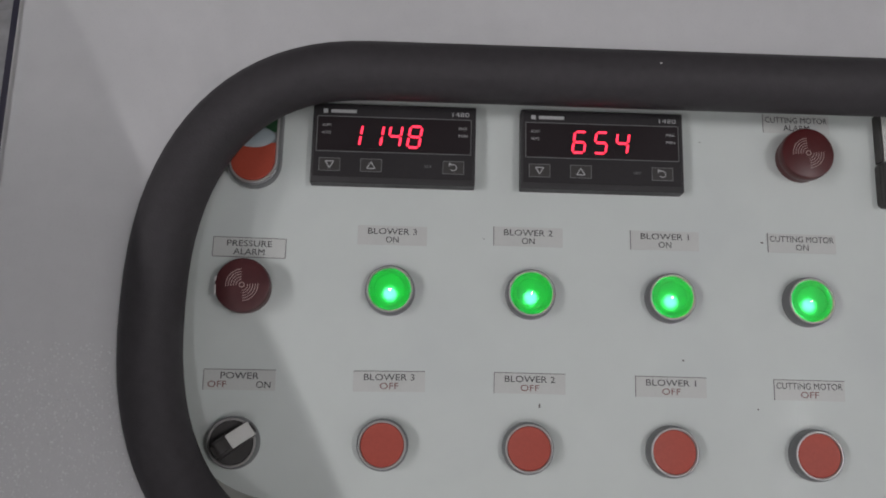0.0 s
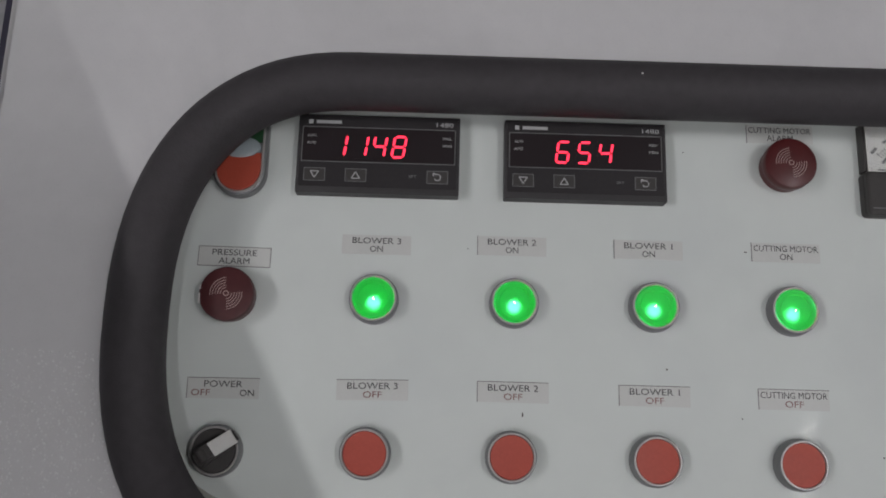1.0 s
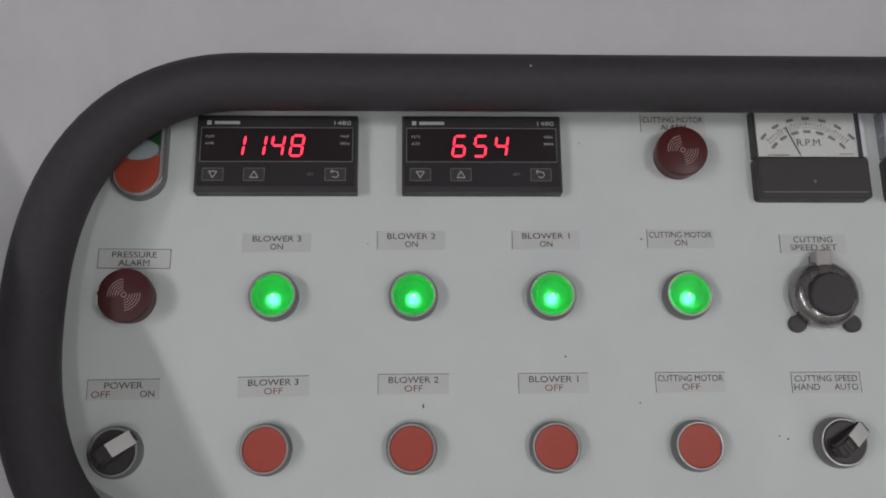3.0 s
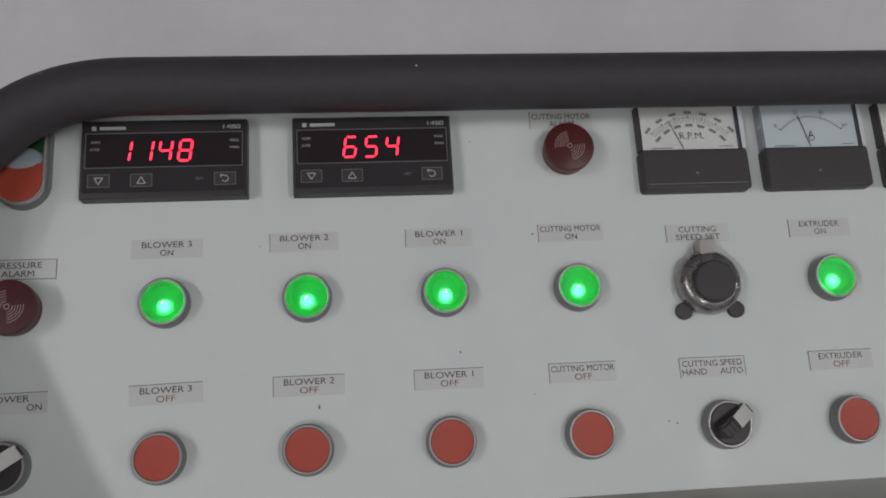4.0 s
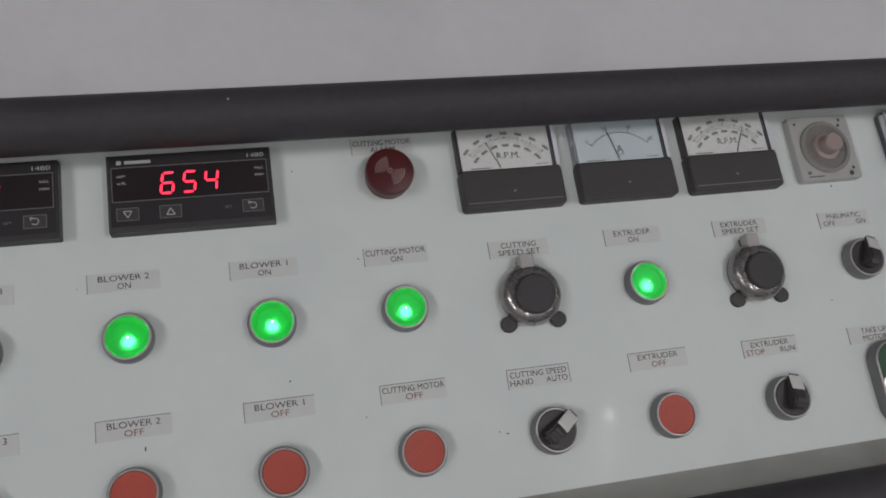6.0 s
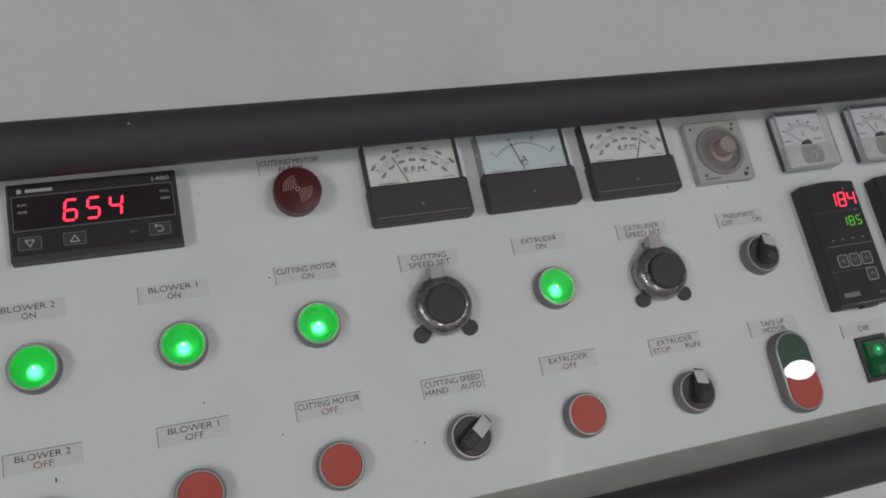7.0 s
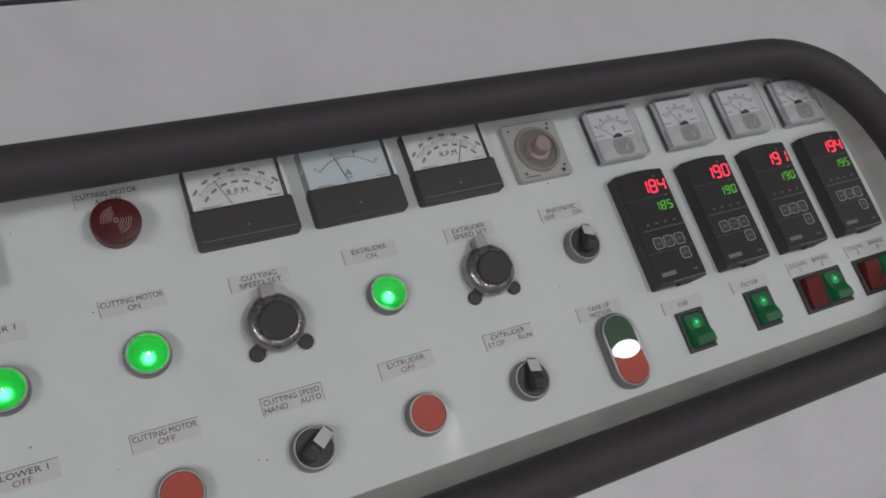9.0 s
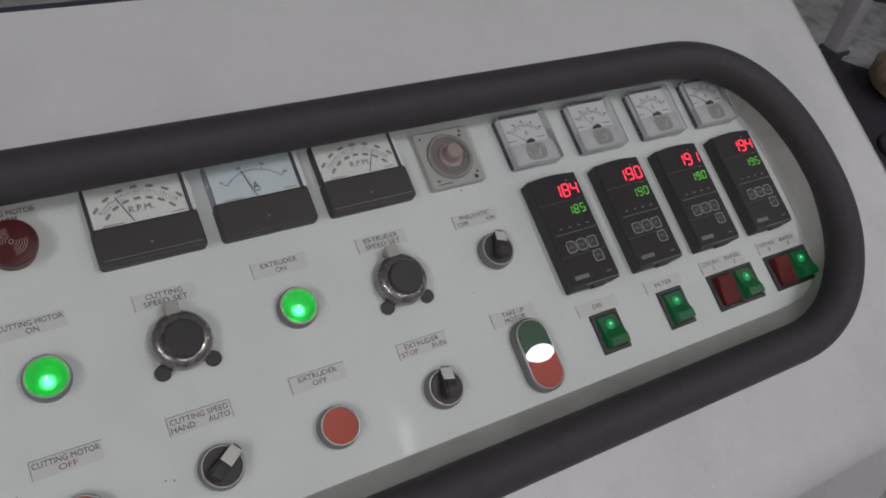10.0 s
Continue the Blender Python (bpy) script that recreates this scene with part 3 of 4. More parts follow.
def clip_zone(bm, y0, y1):
    for y, d in ((y0, 1), (y1, -1)):
        g = bm.verts[:] + bm.edges[:] + bm.faces[:]
        cut = bmesh.ops.bisect_plane(bm, geom=g, plane_co=(0, y, 0), plane_no=(0, -d, 0), clear_outer=True)
        bmesh.ops.holes_fill(bm, edges=[e for e in bm.edges if e.is_boundary])
    return bm


def double_button(x, y, lens, red, what):
    ob = thing("double_button", at(x, y), what, "push button", "double push buttons")
    part("bezel", stadium(0.0310, 0.0580, 0.0, 0.0092, 0.0016), GREY_BEZEL, ob)
    part("bezel_rim", frame_bm(0.0282, 0.0552, 0.0140, 0.0012, 0.008, 0.0108, seg=12), BEZEL_RIM, ob)
    part("start_cap", clip_zone(stadium(0.0256, 0.0526, 0.006, 0.0106, 0.0006), 0.0035, 0.04), GREEN_CAP, ob, "dark green start cap")
    part("stop_cap", clip_zone(stadium(0.0256, 0.0526, 0.006, 0.0112, 0.0006), -0.04, -0.0035), red, ob, "red stop cap")
    dome = lathe([(1.0, 0.006), (1.0, 0.0108), (0.93, 0.0118), (0.75, 0.0126), (0.4, 0.0131), (0.05, 0.0133)], 40)
    for v in dome.verts:
        v.co.x, v.co.y = v.co.x * 0.0122, v.co.y * 0.0068
    part("lens", dome, lens, ob, "rounded lamp lens between the caps")
    squash(ob, 0.85)


double_button(0.5669, -0.1195, WHITE_LIT, RED_CAP, "green and red double push button with lit white lamp")
double_button(-0.0818, 0.0541, WHITE_OFF, ORANGE_CAP, "green and orange-red double push button, lamp unlit")


# ---- turns-counting dials ----
def dial(x, y, what):
    ob = thing("speed_dial", at(x, y), "black turns-counting knob with a lock lever, " + what, "knob", "speed dials")
    base = lathe([(0.0190, 0.0), (0.0190, 0.003), (0.0186, 0.0036)], 40)
    for sx in (-1, 1):
        lathe([(0.0052, 0.0), (0.0052, 0.0030), (0.0046, 0.0036)], 20, bm=base, cx=sx * 0.0163, cy=-0.0168)
    part("base", base, BLACK_SATIN, ob)
    part("ring", lathe([(0.0196, 0.0026), (0.0200, 0.0045), (0.0199, 0.0070), (0.0192, 0.0098), (0.0178, 0.0122), (0.0156, 0.0140), (0.0140, 0.0145)], 48, False, True), BLACK_RING, ob, "glossy smoked ring")
    a = radians(-90)
    part("index_mark", bar(0.0160 * math.cos(a), 0.0160 * math.sin(a), 0.0176 * math.cos(a), 0.0176 * math.sin(a), 0.0008, 0.0122, 0.0022), PRINT_GREY, ob, smooth=False)
    knob = [[((0.0127 - dz * 0.05 + 0.00022 * (k % 2)) * math.cos(2 * math.pi * k / 72), (0.0127 - dz * 0.05 + 0.00022 * (k % 2)) * math.sin(2 * math.pi * k / 72), 0.0140 + dz) for k in range(72)] for dz in (0.0, 0.0042)]
    knob = [[(a, b - 0.0015, c) for a, b, c in ring] for ring in knob]
    knob.append([(0.0116 * math.cos(2 * math.pi * k / 72), 0.0116 * math.sin(2 * math.pi * k / 72) - 0.0015, 0.0189) for k in range(72)])
    part("knob", loops(knob), BLACK, ob)
    lever = block(0.0092, 0.0105, 0.0036, 0.0130, 0.0010, 0.0008, cx=-0.0005, cy=0.0205)
    part("lock_lever", lever, LEVER, ob, "beige-grey lock lever")
    part("lever_foot", block(0.0070, 0.010, 0.0, 0.0040, 0.0010, 0.0006, cx=-0.0010, cy=0.0195), BLACK, ob)
    squash(ob, 0.85)


dial(0.3230, -0.0336, "for cutting speed")
dial(0.4836, -0.0345, "for extruder speed")


# ---- digital pressure displays ----
SEGMENTS = {"0": "abcdef", "1": "bc", "2": "abged", "3": "abgcd", "4": "fgbc", "5": "afgcd", "6": "afgecd", "7": "abc", "8": "abcdefg", "9": "abcdfg"}


def digit(ob, d, cx, cy, w, h, z, material, label, lean=0.14, t=0.16, back=None):
    """One seven-segment digit: a dark plate with lit bars with pointed ends."""
    plate = part("digit", block(w * 1.45, h * 1.22, z - 0.0002, z, 0.0002, 0.00005, cx=cx, cy=cy, seg=1), back or DISPLAY, ob, label, smooth=False)
    k = t * w
    x0, x1, ym = -w / 2, w / 2, 0
    ends = {"a": ((x0, h / 2), (x1, h / 2)), "g": ((x0, ym), (x1, ym)), "d": ((x0, -h / 2), (x1, -h / 2)),
            "f": ((x0, h / 2), (x0, ym)), "b": ((x1, h / 2), (x1, ym)), "e": ((x0, ym), (x0, -h / 2)), "c": ((x1, ym), (x1, -h / 2))}
    for s in SEGMENTS[d]:
        bm = bmesh.new()
        a, b = (Vector((*p, 0)) for p in ends[s])
        u = (b - a).normalized()
        a, b = a + u * k * 0.35, b - u * k * 0.35
        nrm = Vector((-u.y, u.x, 0)) * k / 2
        pts = [a, a + u * k / 2 - nrm, b - u * k / 2 - nrm, b, b - u * k / 2 + nrm, a + u * k / 2 + nrm]
        low = [bm.verts.new((cx + p.x + lean * p.y, cy + p.y, z)) for p in pts]
        top = [bm.verts.new(v.co + Vector((0, 0, 0.0002))) for v in low]
        bm.faces.new(top)
        for i in range(6):
            bm.faces.new((low[i], low[(i + 1) % 6], top[(i + 1) % 6], top[i]))
        part("segment", bm, material, plate, smooth=False)


def pressure_display(x, y, digits, xs, what):
    ob = thing("pressure_display", at(x, y), "black panel-mounted digital pressure display " + what, "display", "pressure displays")
    W, Hh, Z = 0.096, 0.0485, 0.0105
    part("case", block(W, Hh, 0.0, Z, 0.0006, 0.0009), BLACK, ob)
    part("fascia", block(W - 0.003, Hh - 0.0045, Z - 0.0004, Z + 0.0003, 0.0006, 0.0002, cy=0.0012), FASCIA, ob, smooth=False)
    z = Z + 0.0003
    part("window", block(0.0895, 0.0205, Z, z + 0.0002, 0.0004, 0.0001, cx=0.0, cy=0.0053), DISPLAY, ob, "dark glossy display window", smooth=False)
    part("window_frame", box_outline(0.0, 0.0053, 0.0905, 0.0215, 0.0004, z, None), PRINT_GREY, ob, smooth=False)
    for d, px in zip(digits, xs):
        digit(ob, d, px, 0.0045, 0.0068, 0.0128, z + 0.0004, SEG_RED, "lit red digit", t=0.19)
    for kx, mark in ((-0.0370, "v"), (-0.0128, "^"), (0.0352, "o")):
        key = part("key", block(0.0122, 0.0076, z - 0.0002, z + 0.0002, 0.0005, 0.0001, cx=kx, cy=-0.0135), BLACK_SATIN, ob, smooth=False)
        part("key_outline", box_outline(kx, -0.0135, 0.0122, 0.0076, 0.00035, z + 0.0002), PRINT_GREY, key, smooth=False)
        bm = bmesh.new()
        if mark == "o":
            arc_line(kx, -0.0135, 0.0019, -150, 130, 0.0005, z + 0.0002, bm, 14)
            bar(kx - 0.0024, -0.0108, kx - 0.0006, -0.0118, 0.0006, z + 0.0002, bm=bm)
            bar(kx - 0.0024, -0.0128, kx - 0.0024, -0.0108, 0.0006, z + 0.0002, bm=bm)
        else:
            s = 1 if mark == "^" else -1
            pts = [(kx - 0.0024, -0.0135 - s * 0.0019), (kx + 0.0024, -0.0135 - s * 0.0019), (kx, -0.0135 + s * 0.0021)]
            for a, b in zip(pts, pts[1:] + pts[:1]):
                bar(*a, *b, 0.0006, z + 0.0002, bm=bm)
        part("key_mark", bm, PRINT_WHITE, key, smooth=False)
    lettering("SET", 0.0205, -0.0133, 0.0045, 0.0015, z + 0.0002, PRINT_GREY, ob)
    lettering("1480", 0.0390, 0.0192, 0.0100, 0.0027, z + 0.0002, PRINT_WHITE, ob)
    bm = bmesh.new()
    for k, ww in ((0, 0.0026), (1, 0.0150)):
        x0 = -0.0420 if k == 0 else -0.0375
        bar(x0, 0.0192, x0 + ww, 0.0192, 0.0026 if k == 0 else 0.0020, z + 0.0001, bm=bm)
    part("maker_mark", bm, PRINT_WHITE, ob, "plain bars for the maker's mark", smooth=False)
    for word, px, py in (("ALM1", -0.0398, 0.0105), ("ALM2", -0.0398, 0.0060), ("MAX", 0.0405, 0.0105), ("MIN", 0.0405, 0.0060)):
        lettering(word, px, py, 0.0052, 0.0017, z + 0.0003, PRINT_WHITE, ob)
    squash(ob, 0.84)


pressure_display(-0.0003, 0.0524, "1148", (-0.0228, -0.0104, 0.0006, 0.0121), "reading 1148")
pressure_display(0.1224, 0.0524, "654", (-0.0135, -0.0008, 0.0118), "reading 654")


# ---- moving-coil panel meters ----
def panel_meter(x, y, face, needle, words, what):
    ob = thing("panel_meter", at(x, y), what, "meter", "black panel meters")
    W, Hh, Z = 0.0700, 0.0600, 0.0125
    amps = words == "A"
    part("case", block(W, 0.0272, 0.0, 0.0080, 0.0030, 0.0006, cy=-0.0136), BLACK_SATIN, ob)
    part("upper_case", block(0.0660, 0.0299, 0.0, 0.0084, 0.0010, 0.0006, cx=0.0008, cy=0.0150), SHELL, ob, "pale upper case")
    part("left_wall", block(0.0015, 0.0299, 0.0, Z - 0.0014, 0.0004, 0.0004, cx=-0.0335, cy=0.0150), SHELL_DIM if amps else BLACK_SATIN, ob, "dull grey side wall" if amps else "black side wall")
    cover = part("lower_cover", block(W - 0.0008, 0.0268, 0.0080, Z + 0.0010, 0.0026, 0.0016, cy=-0.0137), BLACK_SATIN, ob, "black lower cover")
    if not amps:
        part("cover_groove", bar(-0.0320, -0.0232, 0.0320, -0.0232, 0.0006, Z + 0.0008, 0.0004), GREY_BEZEL, cover, smooth=False)
    part("screw", lathe([(0.0009, Z + 0.0006), (0.0009, Z + 0.0013), (0.0003, Z + 0.0014)], 14, cy=-0.0165), GREY_BEZEL, ob)
    part("dial_face", block(0.0620, 0.0305, 0.0083, 0.0104, 0.0004, 0.0001, cx=-0.0012, cy=0.0142), face, ob, "printed dial face", smooth=False)
    part("right_wall", block(0.0030, 0.0299, 0.0, Z - 0.0008, 0.0004, 0.0004, cx=0.0335, cy=0.0150), FACE_GREY, ob, "pale clear side wall", smooth=False)
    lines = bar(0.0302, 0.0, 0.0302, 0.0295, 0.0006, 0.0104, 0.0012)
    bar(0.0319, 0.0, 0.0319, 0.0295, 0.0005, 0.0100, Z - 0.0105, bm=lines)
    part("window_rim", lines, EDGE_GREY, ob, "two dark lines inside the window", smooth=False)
    part("top_rim", bar(-0.0330, 0.0297, 0.0330, 0.0297, 0.0007, 0.0083, Z - 0.0085), SHELL_DIM if amps else BLACK, ob, smooth=False)
    pane = part("pane", block(0.0640, 0.0285, Z - 0.0012, Z, 0.0006, 0.0003, cy=0.0146), CLEAR, ob, "clear window")
    pane.visible_shadow = False
    px, py, rad, z = -0.0006, -0.0125, 0.0330, 0.01045
    if words == "A":
        py, rad = -0.0070, 0.0275
    marks, nums = bmesh.new(), bmesh.new()
    twin = words == "R.P.M."
    for k in range(31):
        a = 90 + 47 - 94 * k / 30
        long_ = k % 5 == 0
        r1 = rad + (0.0022 if long_ else 0.0013)
        c, s = math.cos(radians(a)), math.sin(radians(a))
        if twin or k % 2 == 0:
            bar(px + rad * c, py + rad * s, px + r1 * c, py + r1 * s, 0.0006 if long_ else 0.00045, z, bm=marks)
        if twin:
            bar(px + (rad - 0.0006) * c, py + (rad - 0.0006) * s, px + (rad - 0.0021) * c, py + (rad - 0.0021) * s, 0.0003, z, bm=marks)
        if twin and long_:
            for rr in (rad + 0.0044, rad - 0.0042):
                t = (-s * 0.0024, c * 0.0024)
                bar(px + rr * c - t[0], py + rr * s - t[1], px + rr * c + t[0], py + rr * s + t[1], 0.0019, z, bm=nums)
    if not twin:
        arc_line(px, py, rad, 43, 137, 0.0003, z, marks, 24)
        for word, a in (("0", 137), ("20", 106), ("40", 74), ("60", 43)):
            lettering(word, px + (rad + 0.0045) * math.cos(radians(a)), py + (rad + 0.0045) * math.sin(radians(a)), 0.0018 if word == "0" else 0.0036, 0.0026, z + 0.0001, INK, ob)
    bar(-0.0265, 0.0010, -0.0130, 0.0010, 0.0008, z, bm=nums)
    bar(0.0180, 0.0018, 0.0270, 0.0018, 0.0006, z, bm=nums)
    part("scale_marks", marks, INK, ob, smooth=False)
    part("scale_figures", nums, PRINT_FIGURE, ob, smooth=False)
    if twin:
        lettering("R.P.M.", 0.0003, 0.0092, 0.0158, 0.0044, z + 0.0001, INK, ob)
    else:
        lettering("A", -0.0010, 0.0085, 0.0048, 0.0056, z + 0.0001, INK, ob)
        part("unit_line", bar(-0.0028, 0.0046, 0.0012, 0.0046, 0.0005, z), INK, ob, smooth=False)
    c, s = math.cos(radians(needle)), math.sin(radians(needle))
    low = 0.0002 - py
    part("needle", bar(px + low * c / s, py + low, px + (rad + 0.0015) * c, py + (rad + 0.0015) * s, 0.0005, 0.0110, 0.0003), INK, ob, "thin black needle", smooth=False)
    squash(ob, 0.68)


panel_meter(0.3238, 0.0516, FACE_CREAM, 113, "R.P.M.", "black panel meter with cream speed scale, needle low")
panel_meter(0.4046, 0.0515, FACE_BLUE, 105, "A", "black panel ammeter with pale blue scale, needle at a third")
panel_meter(0.4854, 0.0514, FACE_CREAM, 65, "R.P.M.", "black panel meter with cream speed scale, needle high")


# ---- timer ----
ob = thing("timer_relay", at(0.5612, 0.0504, -0.0040), "beige-grey square timer relay with a round dial", "timer")
part("case", block(0.0490, 0.0490, 0.0, 0.0105, 0.0022, 0.0008), TIMER_GREY, ob)
part("dial_ring", lathe([(0.0195, 0.0103), (0.0195, 0.0122), (0.0188, 0.0130), (0.0168, 0.0130), (0.0162, 0.0118), (0.0162, 0.0100)], 44, False, False), mat("smoke_ring", (0.30, 0.29, 0.27), 0.15, coat=0.5), ob, "clear ring round the dial")
part("dial", lathe([(0.0163, 0.0106), (0.0163, 0.0112), (0.0006, 0.0112)], 36), TIMER_DIAL, ob, "dark brown dial")
part("dial_hub", lathe([(0.0105, 0.0112), (0.0100, 0.0135), (0.0085, 0.0140)], 30), TIMER_KNOB, ob)
part("knob", lathe([(0.0072, 0.0135), (0.0068, 0.0215), (0.0060, 0.0225), (0.0006, 0.0225)], 30), TIMER_KNOB, ob, "dusty pink knob")
for dx, dy, r in ((0.0175, 0.0205, 0.0012), (0.0160, 0.0165, 0.0013), (-0.0195, 0.0190, 0.0010), (0.0190, -0.0165, 0.0012), (0.0165, -0.0205, 0.0018)):
    part("screw_hole", lathe([(r, 0.0104), (r, 0.01065)], 14, cx=dx, cy=dy), BLACK, ob)
part("small_print", bar(-0.019, -0.0215, -0.006, -0.0215, 0.0010, 0.0105, bm=bar(-0.019, -0.0185, -0.016, -0.0185, 0.0022, 0.0105)), mat("timer_print", (0.14, 0.13, 0.12), 0.6), ob, smooth=False)


# ---- small clear ammeters ----
def ammeter(x, y, needle, what):
    ob = thing("ammeter", at(x, y), what, "meter", "clear ammeters")
    S = 0.0480
    part("back_case", block(S - 0.002, S - 0.002, 0.0, 0.0050, 0.0018, 0.0004), SHELL, ob, "grey rear shell")
    part("dial_face", block(0.0420, 0.0255, 0.0049, 0.0064, 0.0006, 0.0002, cy=0.0095), FACE_GREY, ob, "off-white dial face", smooth=False)
    part("lower_cover", block(0.0440, 0.0185, 0.0049, 0.0100, 0.0012, 0.0008, cy=-0.0132), FROST, ob, "frosted lower cover")
    part("movement", block(0.0195, 0.0150, 0.0099, 0.0103, 0.0050, 0.0003, cx=0.0015, cy=-0.0128), COIL, ob, "dark coil movement")
    shine = lathe([(0.0018, 0.0102), (0.0015, 0.0108), (0.0005, 0.0110)], 16, cx=0.0032, cy=-0.0155)
    block(0.0018, 0.0070, 0.0102, 0.0107, 0.0007, 0.0002, cx=0.0040, cy=-0.0140, bm=shine)
    part("adjuster", shine, BRASS, ob)
    hub = lathe([(0.0038, 0.0063), (0.0038, 0.0096), (0.0006, 0.0098)], 24, cx=0.001, cy=-0.0040)
    part("hub", hub, BLACK_SATIN, ob, "dark needle hub")
    # Dark strip inside the clear shell: its shaded side put into colour.
    part("dark_side_strip", block(0.0014, 0.0440, 0.0008, 0.0046, 0.0003, 0.0002, cx=-0.0231), EDGE_GREY, ob, "dark strip that gives the shell its shaded side", smooth=False)
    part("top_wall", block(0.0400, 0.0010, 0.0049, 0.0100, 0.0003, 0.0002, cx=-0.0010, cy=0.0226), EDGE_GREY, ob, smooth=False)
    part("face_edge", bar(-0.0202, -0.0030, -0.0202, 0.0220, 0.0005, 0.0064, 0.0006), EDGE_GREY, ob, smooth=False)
    z = 0.0064
    marks = bmesh.new()
    px, py, rad = 0.001, -0.0040, 0.0178
    for rr in (rad, rad - 0.0014):
        arc_line(px, py, rr, 40, 140, 0.0003, z, marks, 16)
    for k in range(13):
        a = radians(140 - 100 * k / 12)
        bar(px + rad * math.cos(a), py + rad * math.sin(a), px + (rad + 0.002) * math.cos(a), py + (rad + 0.002) * math.sin(a), 0.0007 if k % 3 == 0 else 0.0004, z, bm=marks)
        if k % 3 == 0:
            bar(px + (rad + 0.0033) * math.cos(a) - 0.0012, py + (rad + 0.0033) * math.sin(a), px + (rad + 0.0033) * math.cos(a) + 0.0012, py + (rad + 0.0033) * math.sin(a), 0.0013, z, bm=marks)
    bar(-0.0195, 0.0008, -0.0110, 0.0008, 0.0007, z, bm=marks)
    bar(0.0100, 0.0008, 0.0180, 0.0008, 0.0007, z, bm=marks)
    part("scale_marks", marks, mat("scale_grey", (0.17, 0.17, 0.18), 0.6), ob, smooth=False)
    lettering("A", 0.0015, 0.0068, 0.0030, 0.0034, z + 0.0002, INK, ob)
    part("unit_line", bar(0.0002, 0.0042, 0.0028, 0.0042, 0.0005, z), INK, ob, smooth=False)
    c, s = math.cos(radians(needle)), math.sin(radians(needle))
    part("needle", bar(px + 0.004 * c, py + 0.004 * s, px + 0.0165 * c, py + 0.0165 * s, 0.0003, 0.0075, 0.0003), PRINT_DARK, ob, "thin needle", smooth=False)
    rings = []
    for inset, zz in ((0.0, 0.0), (0.0, 0.0112), (0.0004, 0.0120), (0.0014, 0.0124)):
        rings.append([(a, b, zz) for a, b in outline(S - 2 * inset, S - 2 * inset, 0.0026 - inset, 4)])
    shell = part("clear_cover", loops(rings, False, True), CLEAR, ob, "clear plastic cover")
    shell.visible_shadow = False
    part("cover_edge", frame_bm(S + 0.0004, S + 0.0004, 0.0027, 0.0009, 0.0112, 0.0122, 0.0003), SHELL, ob, "shining cover edge")


ammeter(0.6381, 0.0508, 140, "square clear-fronted ammeter with its needle at zero")
ammeter(0.7101, 0.0508, 122, "square clear-fronted ammeter above a temperature controller")
ammeter(0.7812, 0.0507, 132, "square clear-fronted ammeter above a temperature controller")
ammeter(0.8489, 0.0507, 135, "square clear-fronted ammeter half under the rubber tube")


